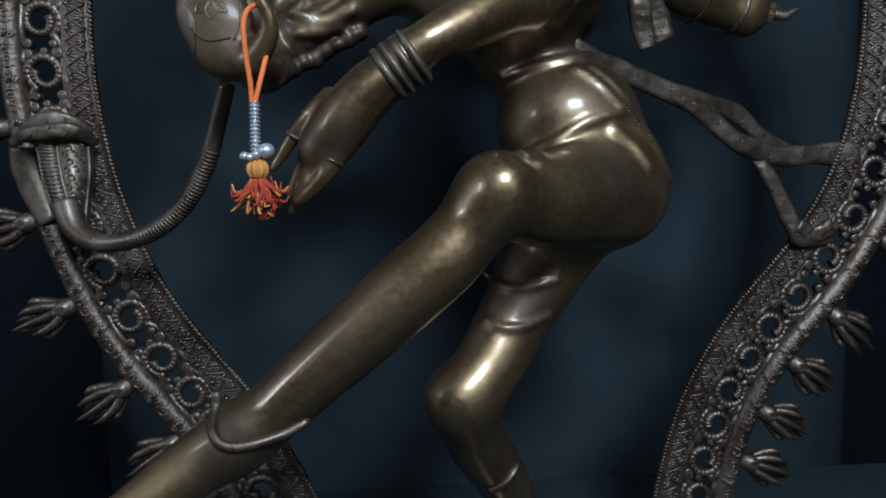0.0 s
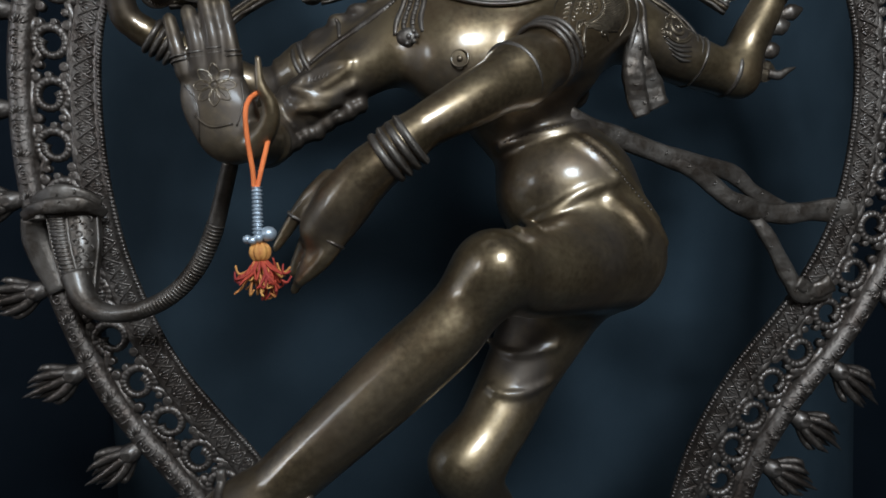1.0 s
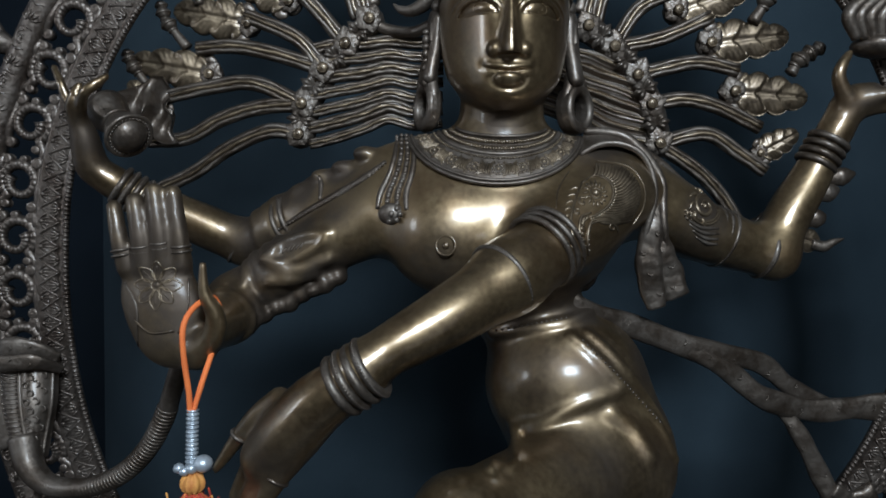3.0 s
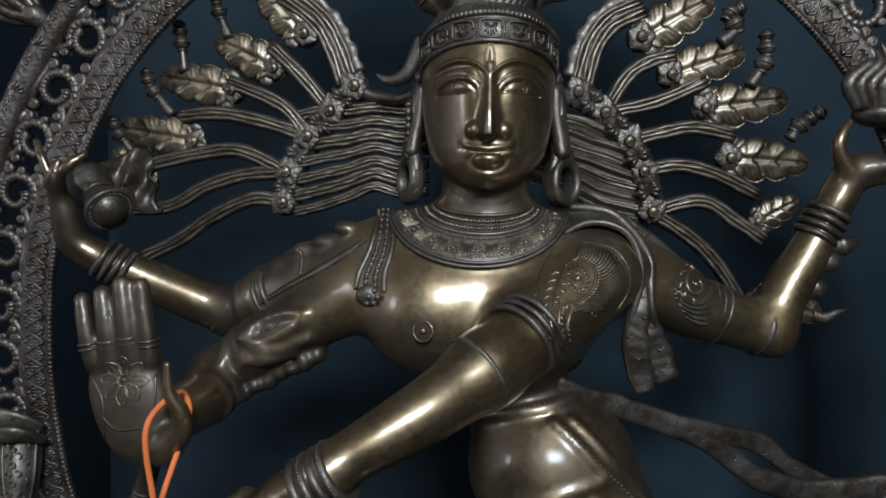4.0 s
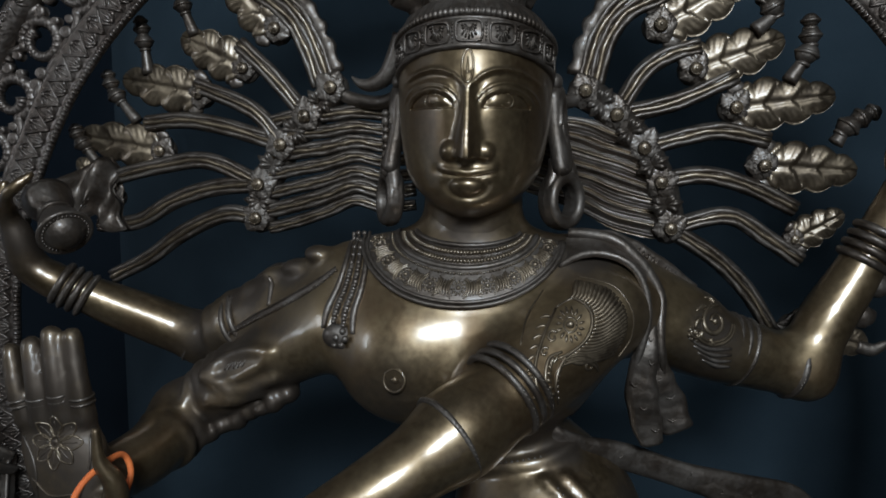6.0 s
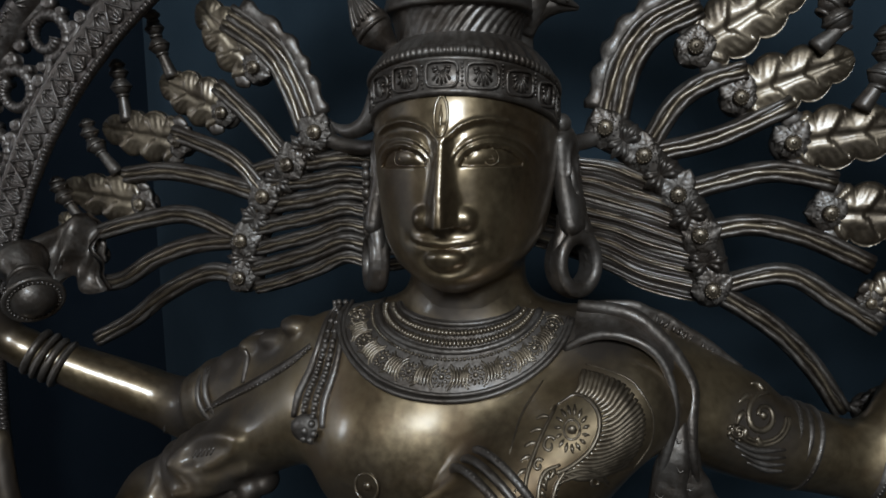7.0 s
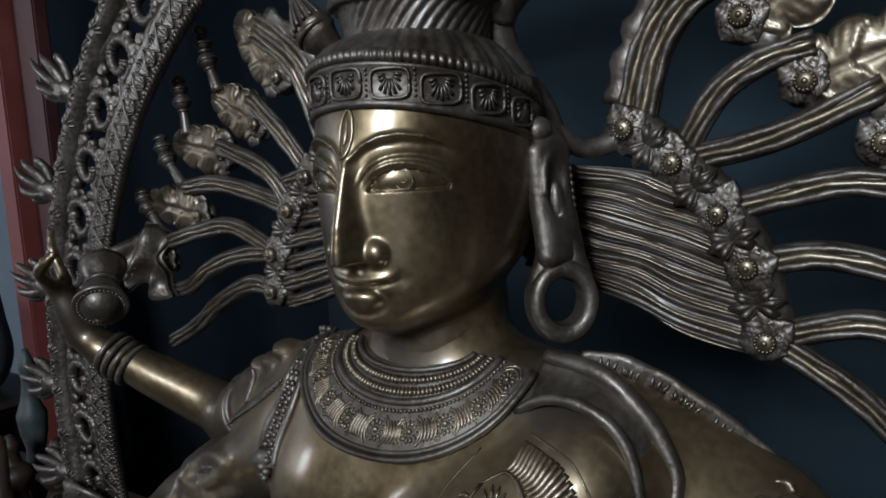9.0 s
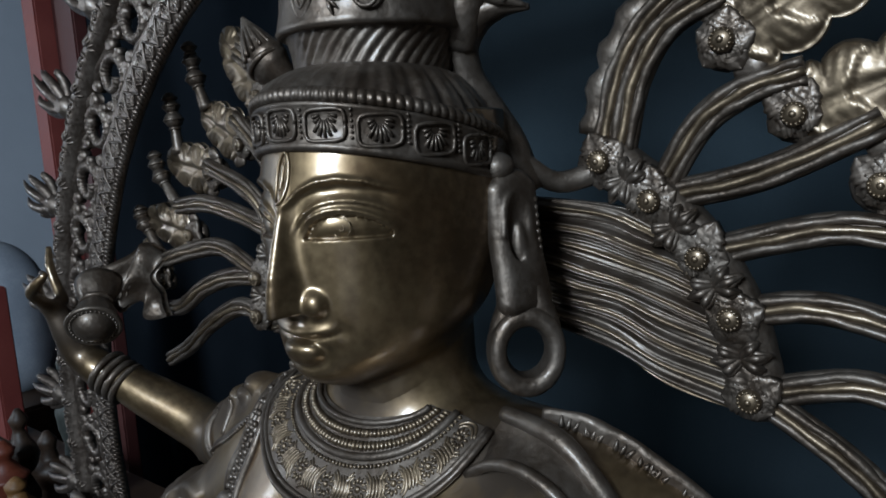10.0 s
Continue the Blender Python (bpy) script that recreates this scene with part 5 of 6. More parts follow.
# its tail: two stems with leaflets on both sides
for stem, barb, o in (([(0.069, 1.186), (0.060, 1.169), (0.0545, 1.152), (0.057, 1.136), (0.066, 1.122)], 0.0062, 1), ([(0.073, 1.160), (0.064, 1.156), (0.0618, 1.143), (0.067, 1.127)], 0.0050, -1), ([(0.076, 1.157), (0.071, 1.149), (0.069, 1.138), (0.071, 1.124)], 0.0020, -1)):
    line(stem, [0.0010, 0.0014, 0.0013, 0.0008], 2, 7, 6, 0.0004)
    q = spline([(x, 0, z) for x, z in stem], 6)
    for i in range(2, len(q) - 1, 2):
        d = (q[i + 1] - q[i - 1]).normalized()
        e = Vector((-d.z, 0, d.x)) * -o
        L = barb * (1.1 - 0.5 * i / len(q))
        line([((q[i] + e * L * h + d * L * 0.8 * h * h).x, (q[i] + e * L * h + d * L * 0.8 * h * h).z) for h in (0.15, 0.55, 1.0)], [0.0009, 0.0016, 0.0006], 2, 7, 3, 0.0002)
for x, z, R in ((0.0665, 1.1690, 0.0040), (0.0610, 1.1600, 0.0030), (0.0930, 1.1480, 0.0040)):
    line([(x + R * (1 - a / 520) * math.cos(radians(a + 40)), z + R * (1 - a / 520) * math.sin(radians(a + 40))) for a in range(0, 400, 40)], [0.0012, 0.0011, 0.0007], 2, 7, 2, 0.0003)
for o in (0.0, 0.0036):
    line([(0.072, 1.1545 - o), (0.085, 1.1570 - o), (0.095, 1.1530 - o), (0.100, 1.1450 - o * 0.6)], [0.0006, 0.0014, 0.0015, 0.0006], 2, 7, 5, 0.0003)
line([(0.044, 1.163), (0.049, 1.180), (0.060, 1.196)], [0.0004, 0.0009, 0.0005], 2, 6, 5, 0.0)


def vine(x, z, R, a0, way=1, r=0.0014):
    """A curling tendril with a bud and leaf lobes round its outer side."""
    line([(x + R * (1 - a / 640) * math.cos(radians(a0 + way * a)), z + R * (1 - a / 640) * math.sin(radians(a0 + way * a))) for a in range(0, 500, 36)], [r * 0.7, r * 1.2, r, r * 0.8], 2, 6, 2, 0.0002)
    statue.ball(on(x, z, 0.0003), (r * 1.5, r, r * 1.5), 2, 8, 5)
    for k in range(5):
        q = radians(a0 + way * (20 + 42 * k))
        line([(x + R * 1.05 * math.cos(q), z + R * 1.05 * math.sin(q)), (x + R * 1.30 * math.cos(q + 0.2 * way), z + R * 1.30 * math.sin(q + 0.2 * way)), (x + R * 1.5 * math.cos(q + 0.5 * way), z + R * 1.5 * math.sin(q + 0.5 * way))], [r, r * 1.2, r * 0.4], 2, 6, 3, 0.0)


# scrollwork on the other upper arms
x, z = (0.196, 1.169)
vine(x, z - 0.001, 0.0120, 60, 1, 0.0020)
for k in range(4):
    line([(x - 0.022 + 0.004 * k, z - 0.012 - 0.006 * k), (x - 0.006 + 0.003 * k, z - 0.021 - 0.005 * k), (x + 0.014, z - 0.022 - 0.005 * k)], [0.0008, 0.0022, 0.0010], PAT, 8, 5, -0.0004)
for h, r in ((0.0165, 0.0013), (0.0190, 0.0015)):
    line([(x + h * math.cos(radians(a)), z + h * math.sin(radians(a)) * 0.95) for a in range(-150, -10, 15)], r, 2, 6, 3, 0.0002)
vine(0.180, 1.161, 0.005, 120, 1, 0.0013)
for k in range(5):
    line([(-0.200 + 0.0042 * k, 1.116 + 0.0012 * k), (-0.197 + 0.0042 * k, 1.122 + 0.0012 * k)], 0.0008, PAT, 5, 3, 0.0, -0.19)
# lotus cut into the palm, creases and finger rings
x, z = (-0.268, 1.098)
for k in range(8):
    q = math.pi * k / 4
    o, w = (math.cos(q), math.sin(q)), (-math.sin(q), math.cos(q))
    loop = [(x + o[0] * h + w[0] * g, z + o[1] * h + w[1] * g) for h, g in ((0.003, 0), (0.008, 0.0042), (0.0135, 0.0040), (0.0185, 0), (0.0135, -0.0040), (0.008, -0.0042), (0.003, 0))]
    line(loop, 0.0008, 2, 5, 3, -0.0002)
    line([(x + o[0] * h, z + o[1] * h) for h in (0.005, 0.010, 0.015)], 0.0006, POL, 5, 3, -0.0003)
statue.ball(on(x, z, -0.0004), (0.0026, 0.0012, 0.0026), POL, 10, 5)
for pts in ([(-0.295, 1.099), (-0.283, 1.080), (-0.284, 1.050)], [(-0.246, 1.103), (-0.244, 1.083), (-0.250, 1.062)]):
    line(pts, 0.0009, PAT, 5, 5, 0.0002)
line([(-0.286, 1.072), (-0.272, 1.062), (-0.253, 1.064)], 0.0011, POL, 5, 5, 0.0002)
for a, b, R in (((-0.298, -0.272, 1.122), (-0.300, -0.272, 1.132), 0.0074), ((-0.282, -0.273, 1.126), (-0.283, -0.275, 1.136), 0.0080), ((-0.267, -0.273, 1.129), (-0.268, -0.275, 1.140), 0.0080), ((-0.253, -0.271, 1.126), (-0.254, -0.272, 1.138), 0.0076)):
    cuff(a, b, R, 2, 0.004, 0.0011, False)
for a, b, R in (((-0.170, -0.304, 0.959), (-0.175, -0.305, 0.950), 0.0092), ((-0.183, -0.295, 0.959), (-0.188, -0.295, 0.950), 0.0092), ((-0.204, -0.278, 0.982), (-0.210, -0.277, 0.973), 0.0072)):
    cuff(a, b, R, 1, 0.004, 0.0016, False)
# beaded belt and hip band
beads([(-0.001, 1.049), (0.030, 1.058), (0.065, 1.065)], 0.0012, 0.0040, 0.0004)
beads([(0.074, 1.048), (0.103, 1.020), (0.128, 0.994), (0.149, 0.972)], 0.0012, 0.0042, 0.0002)
# ankle cuffs
line([(-0.276, 0.766), (-0.275, 0.740), (-0.259, 0.728), (-0.222, 0.732), (-0.196, 0.742)], 0.0046, PAT, 8, 6, 0.001)
line([(-0.025, 0.603), (-0.005, 0.618), (0.008, 0.632)], 0.0042, PAT, 8, 6, 0.001)

# ---------------- sashes, cobra tail, hand-held things ----------------
def ribbon_sash(pts, half, seed):
    """A flat cloth band with a crumpled face and raised edges."""
    p = spline(pts, 12)
    w = along(half, len(p))
    rng = random.Random(seed)
    ph = [rng.uniform(0, 6.28) for _ in range(4)]
    nv = 12
    v, f = [], []
    for i, q in enumerate(p):
        d = (p[min(i + 1, len(p) - 1)] - p[max(i - 1, 0)]).normalized()
        side = d.cross(Vector((0, 1, 0))).normalized()
        out = side.cross(d)
        for j in range(nv):
            a = 2 * math.pi * j / nv
            c, n = math.cos(a), math.sin(a)
            flat = 0.52 + 0.10 * math.sin(0.33 * i + ph[0])
            dent = 1 + 0.10 * math.sin(0.55 * i + 3 * a + ph[1]) + 0.06 * math.sin(1.3 * i - 2 * a + ph[2])
            v.append(q + (side * c * (1 + 0.06 * math.sin(0.5 * i + ph[3])) + out * n * flat * dent * (0.75 + 0.5 * c * c)) * w[i])
    for i in range(len(p) - 1):
        for j in range(nv):
            f.append((i * nv + j, i * nv + (j + 1) % nv, (i + 1) * nv + (j + 1) % nv, (i + 1) * nv + j))
    f += [tuple(range(nv - 1, -1, -1)), tuple((len(p) - 1) * nv + j for j in range(nv))]
    statue.add(v, f, PAT)
    for i in range(6, len(p) - 2, 9):
        d = (p[i + 1] - p[i - 1]).normalized()
        side = d.cross(Vector((0, 1, 0))).normalized()
        c = p[i] + Vector((0, -0.50 * w[i], 0))
        u = rng.uniform(-0.5, 0.5)
        statue.tube([c + side * w[i] * (u - 0.25), c + side * w[i] * u + d * 0.003 + Vector((0, -0.0006, 0)), c + side * w[i] * (u + 0.25) + d * 0.001], [0.0003, 0.0007, 0.0003], PAT, 5, 3)


ribbon_sash([(0.057, -0.160, 1.096), (0.078, -0.160, 1.072), (0.126, -0.140, 1.054), (0.204, -0.120, 1.026), (0.272, -0.100, 1.011), (0.312, -0.088, 0.983), (0.358, -0.080, 0.963)], [0.007, 0.009, 0.0110, 0.0125, 0.0105, 0.0095, 0.007], 1)
ribbon_sash([(0.189, -0.125, 1.029), (0.235, -0.115, 1.005), (0.276, -0.105, 0.976), (0.332, -0.090, 0.960), (0.387, -0.080, 0.961), (0.439, -0.075, 0.962)], [0.007, 0.010, 0.0115, 0.0120, 0.0125, 0.0165], 2)
ribbon_sash([(0.288, -0.093, 0.974), (0.306, -0.095, 0.955), (0.326, -0.095, 0.926), (0.350, -0.090, 0.884), (0.367, -0.090, 0.862), (0.406, -0.085, 0.860)], [0.006, 0.0075, 0.0095, 0.0105, 0.0115, 0.006], 3)
ribbon_sash([(0.359, -0.092, 0.877), (0.381, -0.090, 0.865), (0.404, -0.088, 0.874)], [0.008, 0.010, 0.012], 4)
ribbon_sash([(0.141, -0.166, 1.172), (0.140, -0.170, 1.150), (0.137, -0.169, 1.126), (0.141, -0.164, 1.100), (0.149, -0.160, 1.073)], [0.005, 0.0090, 0.0120, 0.0130, 0.0095], 5)
ribbon_sash([(0.146, -0.160, 1.172), (0.147, -0.163, 1.150), (0.150, -0.160, 1.128), (0.160, -0.155, 1.106), (0.170, -0.151, 1.083)], [0.004, 0.0080, 0.0120, 0.0140, 0.0125], 6)
statue.tube([(0.039, -0.150, 1.089), (0.083, -0.140, 1.096), (0.095, -0.130, 1.117)], [0.006, 0.012, 0.006], PAT, 8, 5, 0.6)
# shawl over the far shoulder, with a notched rim along the arm behind
outer = spline([(0.080, -0.142, 1.236), (0.099, -0.146, 1.235), (0.116, -0.149, 1.231), (0.131, -0.151, 1.219), (0.142, -0.152, 1.206), (0.151, -0.155, 1.188), (0.150, -0.163, 1.168), (0.151, -0.166, 1.148), (0.156, -0.163, 1.127)], 6)
inner = spline([(0.072, -0.165, 1.212), (0.088, -0.166, 1.221), (0.104, -0.168, 1.223), (0.121, -0.170, 1.218), (0.132, -0.171, 1.207), (0.138, -0.173, 1.190), (0.139, -0.174, 1.172), (0.134, -0.173, 1.148), (0.128, -0.169, 1.123)], 6)
sv, sf = [], []
for i, (p, q) in enumerate(zip(inner, outer)):
    for j in range(7):
        u = j / 6
        sv.append(p.lerp(q, u) + Vector((0, 0.0022 * math.sin(math.pi * u) + 0.0012 * math.sin(0.5 * i + 9 * u), 0)))
for i in range(len(inner) - 1):
    for j in range(6):
        sf.append((i * 7 + j, i * 7 + j + 1, i * 7 + j + 8, i * 7 + j + 7))
statue.add(sv, sf, PAT)
statue.tube(outer, [0.0040, 0.0048, 0.0052, 0.0050, 0.0048, 0.0046, 0.0044, 0.0040, 0.0010], PAT, 12, 1, smooth=False)
statue.tube(inner, [0.0026, 0.0030, 0.0032, 0.0032, 0.0030, 0.0030, 0.0032, 0.0032, 0.0010], PAT, 12, 1, smooth=False)
ribbon_sash([(0.094, -0.128, 1.232), (0.112, -0.126, 1.231), (0.130, -0.122, 1.224), (0.154, -0.118, 1.210), (0.186, -0.112, 1.188)], [0.005, 0.0066, 0.0072, 0.0072, 0.005], 7)
# leaf sprays along that rim
q = spline([(0.104, -0.127, 1.2315), (0.130, -0.122, 1.224), (0.154, -0.118, 1.210), (0.180, -0.113, 1.192)], 5)
for i in (1, 3, 6, 8, 9, 12, 14):
    d = (q[i + 1] - q[i - 1]).normalized()
    e = Vector((-d.z, 0, d.x))
    tall = 0.0034 + 0.0012 * math.sin(2.1 * i)
    for k in (-1, 0, 1):
        c = q[i] + d * (0.0024 * k + 0.0010 * math.sin(5 * i)) + Vector((0, -0.0024, 0))
        statue.tube([c - e * tall, c + d * 0.0010 * k + Vector((0, -0.0012, 0)), c + e * tall + d * 0.0022 * k], [0.0005, 0.0014, 0.0006], PAT, 7, 3)
tail = [(-0.276, -0.200, 1.036), (-0.287, -0.190, 1.007), (-0.302, -0.180, 0.967), (-0.323, -0.170, 0.931), (-0.353, -0.160, 0.902), (-0.391, -0.150, 0.885), (-0.430, -0.140, 0.882), (-0.456, -0.130, 0.896), (-0.468, -0.120, 0.923)]
statue.tube(tail, [0.008, 0.0085, 0.009, 0.009, 0.009, 0.0095, 0.010, 0.013, 0.016], PAT, 12, 8)
q = spline(tail, 11)
for i in range(20, len(q) - 1):
    statue.ring(q[i], q[i + 1] - q[i - 1], 0.0086 + 0.00008 * max(0, i - 60), 0.0013, PAT, 14, 5)
# cobra hood: a ribbed belly beside netted skin, under a curling canopy
left = [Vector(q) for q in spline([(-0.475, -0.122, 0.898), (-0.485, -0.118, 0.926), (-0.494, -0.112, 0.953), (-0.500, -0.105, 0.978), (-0.504, -0.100, 0.996)], 6)]
seam = [Vector(q) for q in spline([(-0.456, -0.128, 0.896), (-0.465, -0.124, 0.926), (-0.472, -0.119, 0.953), (-0.477, -0.112, 0.977), (-0.480, -0.105, 0.996)], 6)]
right = [Vector(q) for q in spline([(-0.451, -0.120, 0.900), (-0.450, -0.112, 0.928), (-0.447, -0.108, 0.956), (-0.450, -0.100, 0.980), (-0.451, -0.095, 0.996)], 6)]
hv, hf = [], []
for p, q, r in zip(left, seam, right):
    row = [p.lerp(q, u) + Vector((0, -0.007 * math.sin(math.pi * u), 0)) for u in (0, 0.25, 0.5, 0.75)] + [q.lerp(r, u) + Vector((0, -0.008 * math.sin(math.pi * u), 0)) for u in (0, 0.25, 0.5, 0.75, 1)]
    hv += row + [p + Vector((0, 0.012, 0)), r + Vector((0, 0.012, 0))]
n = 11
for i in range(len(left) - 1):
    for j in range(8):
        hf.append((i * n + j, i * n + j + 1, (i + 1) * n + j + 1, (i + 1) * n + j))
    hf += [(i * n + 9, i * n, (i + 1) * n, (i + 1) * n + 9), (i * n + 8, i * n + 10, (i + 1) * n + 10, (i + 1) * n + 8)]
statue.add(hv, hf, PAT)
for i in range(len(left)):
    p, q = left[i], seam[i]
    statue.tube([p.lerp(q, 0.08) + Vector((0, -0.002, 0)), p.lerp(q, 0.5) + Vector((0, -0.0078, 0)), p.lerp(q, 0.92) + Vector((0, -0.002, 0))], 0.0014, PAT, 6, 4)
for pts in (left, seam, right):
    statue.tube(pts, 0.0022, PAT, 6, 1, smooth=False)
for i in range(1, len(left) - 4, 2):
    for u in (0.28, 0.62) if i % 4 == 1 else (0.45, 0.8):
        statue.ring(seam[i].lerp(right[i], u) + Vector((0, -0.008 * math.sin(math.pi * u), 0)), (0, -1, 0), 0.0032, 0.0010, PAT, 12, 5)
ribbon_sash([(-0.530, -0.098, 0.988), (-0.506, -0.118, 0.996), (-0.478, -0.124, 0.999), (-0.456, -0.118, 0.999), (-0.441, -0.098, 0.987)], [0.006, 0.0075, 0.0085, 0.0080, 0.005], 8)
ribbon_sash([(-0.522, -0.092, 1.001), (-0.494, -0.106, 1.010), (-0.470, -0.106, 1.010), (-0.448, -0.092, 0.998)], [0.007, 0.011, 0.010, 0.006], 9)
statue.tube([(-0.524, -0.090, 0.984), (-0.525, -0.085, 0.960), (-0.515, -0.085, 0.929), (-0.503, -0.090, 0.901)], [0.014, 0.016, 0.015, 0.010], PAT, 10, 6, 0.4)
# drum with its streamer
d0, d1 = Vector((-0.357, -0.128, 1.225)), Vector((-0.393, -0.100, 1.253))
ax = (d0 - d1).normalized()
statue.tube([d0 + ax * 0.002, d0, d0.lerp(d1, 0.25), d0.lerp(d1, 0.5), d0.lerp(d1, 0.75), d1], [0.020, 0.0225, 0.0185, 0.0125, 0.019, 0.022], PAT, 24, 3, up=(0.3, 0.2, 1))
statue.ball(d0 - ax * 0.006, (0.019, 0.019, 0.019), PAT, 20, 12)
statue.ring(d0, ax, 0.0215, 0.0024, PAT, 36, 8)
statue.ring(d0 + ax * 0.002, ax, 0.0190, 0.0012, PAT, beads=34)
statue.ring(d0.lerp(d1, 0.5), ax, 0.0135, 0.0026, PAT, 24, 6)
fv, ff = [], []
for i in range(25):
    u = i / 24
    top = Vector((-0.398, -0.098, 1.262)).lerp(Vector((-0.352, -0.070, 1.296)), min(1, 1.6 * u)) + Vector((0.020 * max(0, u - 0.5), 0, -0.060 * max(0, u - 0.55)))
    low = Vector((-0.372, -0.108, 1.238)).lerp(Vector((-0.338, -0.074, 1.226)), u) + Vector((0.006 * math.sin(7 * u), 0, -0.006 * math.sin(9 * u)))
    for j in range(13):
        w = j / 12
        fv.append(top.lerp(low, w) + Vector((0.003 * math.sin(11 * w + 3 * u), -0.0055 * math.sin(13 * u + 3.5 * w) - 0.003 * math.sin(8 * w + 6 * u), 0)))
for i in range(24):
    for j in range(12):
        ff.append((i * 13 + j, i * 13 + j + 1, (i + 1) * 13 + j + 1, (i + 1) * 13 + j))
n = len(fv)
ff += [tuple(q + n for q in p[::-1]) for p in ff]
fv += [q + Vector((0, 0.006, 0)) for q in fv]
rim = [j for j in range(13)] + [i * 13 + 12 for i in range(1, 25)] + [24 * 13 + j for j in range(11, -1, -1)] + [i * 13 for i in range(23, -1, -1)]
ff += [(p, q, q + n, p + n) for p, q in zip(rim, rim[1:])]
statue.add(fv, ff, PAT)
# bowl of fire
statue.ball((0.376, -0.100, 1.330), (0.026, 0.024, 0.012), PAT, 16, 8)
for k in range(5):
    x = -0.016 + 0.008 * k
    b = Vector((0.365, -0.110, 1.334))
    statue.tube([b + Vector((x, 0, 0)), b + Vector((x * 1.3 - 0.006, -0.003, 0.022)), b + Vector((x * 1.1 + 0.008, -0.003, 0.040)), b + Vector((x * 0.4 + 0.002, 0, 0.062 - abs(x)))], [0.005, 0.007, 0.006, 0.001], PAT, 8, 6)

statue_mesh = statue.mesh("bronze_statue", [BRONZE, PATINA, LEAF])
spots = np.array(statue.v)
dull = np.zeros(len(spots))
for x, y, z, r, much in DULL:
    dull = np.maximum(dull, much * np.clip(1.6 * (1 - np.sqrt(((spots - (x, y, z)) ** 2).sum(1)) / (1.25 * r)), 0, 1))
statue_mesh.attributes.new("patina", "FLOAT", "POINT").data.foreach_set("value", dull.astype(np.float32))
tagged(new("bronze_statue", statue_mesh), "polished dark bronze statue of a four-armed dancer", "statue")

# ---------------- flame arch ----------------
EDGE = [(-0.19, 0.418), (-0.215, 0.55), (-0.279, 0.676), (-0.325, 0.740), (-0.368, 0.800), (-0.402, 0.868), (-0.433, 0.973), (-0.444, 1.10)]
EDGE += [(-0.003 - 0.441 * math.cos(radians(a)), 1.107 + 0.441 * math.sin(radians(a))) for a in (15, 35, 55, 75, 90, 105, 125, 145, 165)]
EDGE += [(0.436, 1.10), (0.414, 0.969), (0.362, 0.868), (0.284, 0.772), (0.228, 0.675), (0.195, 0.56), (0.18, 0.418)]
path = [Vector((p.x, 0, p.z)) for p in spline([(x, 0, z) for x, z in EDGE], 24)]
dist = np.concatenate([[0], np.cumsum([(b - a).length for a, b in zip(path, path[1:])])])
SPAN = float(dist[-1])
AY = -0.072


def edge_at(s):
    """The arch's inner edge at the length s: place, way along, way outward."""
    f = lambda q: Vector((float(np.interp(q, dist, [p.x for p in path])), 0, float(np.interp(q, dist, [p.z for p in path]))))
    p, d = f(s), (f(min(s + 0.008, SPAN)) - f(max(s - 0.008, 0))).normalized()
    return p, d, Vector((-d.z, 0, d.x))


def arch_place(s, out, y=AY):
    p, d, n = edge_at(s)
    return Vector((p.x + n.x * out, y, p.z + n.z * out)), d, n


def sweep(bag, profile, n=260):
    """Profile of (outward, depth) points drawn along the arch."""
    k = len(profile)
    v, f = [], []
    for i in range(n + 1):
        p, d, o = edge_at(SPAN * i / n)
        v += [Vector((p.x + o.x * a, AY + b, p.z + o.z * a)) for a, b in profile]
    for i in range(n):
        for j in range(k):
            f.append((i * k + j, i * k + (j + 1) % k, (i + 1) * k + (j + 1) % k, (i + 1) * k + j))
    f += [tuple(range(k)), tuple(n * k + j for j in reversed(range(k)))]
    bag.add(v, f)


arch = tagged(new("flame_arch"), "grey-brown cast bronze arch with scrollwork and flames", "arch")
arch.location = (0, 0, 0)
inner = Bag()
sweep(inner, [(0.002, -0.001), (0.000, -0.006), (0.003, -0.010), (0.006, -0.008), (0.010, -0.0065), (0.020, -0.009), (0.030, -0.0065), (0.033, -0.008), (0.036, -0.006), (0.036, -0.001)])
m = int(SPAN / 0.0046)
for i in range(m):
    s = SPAN * (i + 0.5) / m
    inner.tube([arch_place(s - 0.0006, -0.0010, AY - 0.0078)[0], arch_place(s, 0.0022, AY - 0.0106)[0], arch_place(s + 0.0006, 0.0052, AY - 0.0090)[0]], [0.0008, 0.0017, 0.0008], 0, 6, 2)
# zigzag of ridges with a spray of leaves in each triangle
m = int(SPAN / 0.026)
for i in range(m):
    a, b = SPAN * i / m, SPAN * (i + 1) / m
    c = (a + b) / 2
    top = arch_place(c, 0.0300, AY - 0.0078)[0]
    for q in (a, b):
        lo = arch_place(q, 0.0095, AY - 0.0078)[0]
        inner.tube([lo, lo.lerp(top, 0.5) + Vector((0, -0.0014, 0)), top], [0.0010, 0.0013, 0.0009], 0, 6, 3)
    for c, base, rise in ((c, 0.0100, 1), (b, 0.0300, -1)):
        for q in (-0.0085, -0.0043, 0, 0.0043, 0.0085):
            L = 0.0150 - 0.75 * abs(q)
            inner.tube([arch_place(c + q * 0.25, base, AY - 0.0070)[0], arch_place(c + q * 0.75, base + rise * L * 0.55, AY - 0.0084)[0], arch_place(c + q, base + rise * L, AY - 0.0076)[0]], [0.0005, 0.0015, 0.0005], 0, 6, 3)
        inner.ball(arch_place(c, base + rise * 0.0015, AY - 0.0080)[0], (0.0024, 0.0018, 0.0024), 0, 8, 5)
part("inner_band", inner, [CHASED], arch)
outer = Bag()
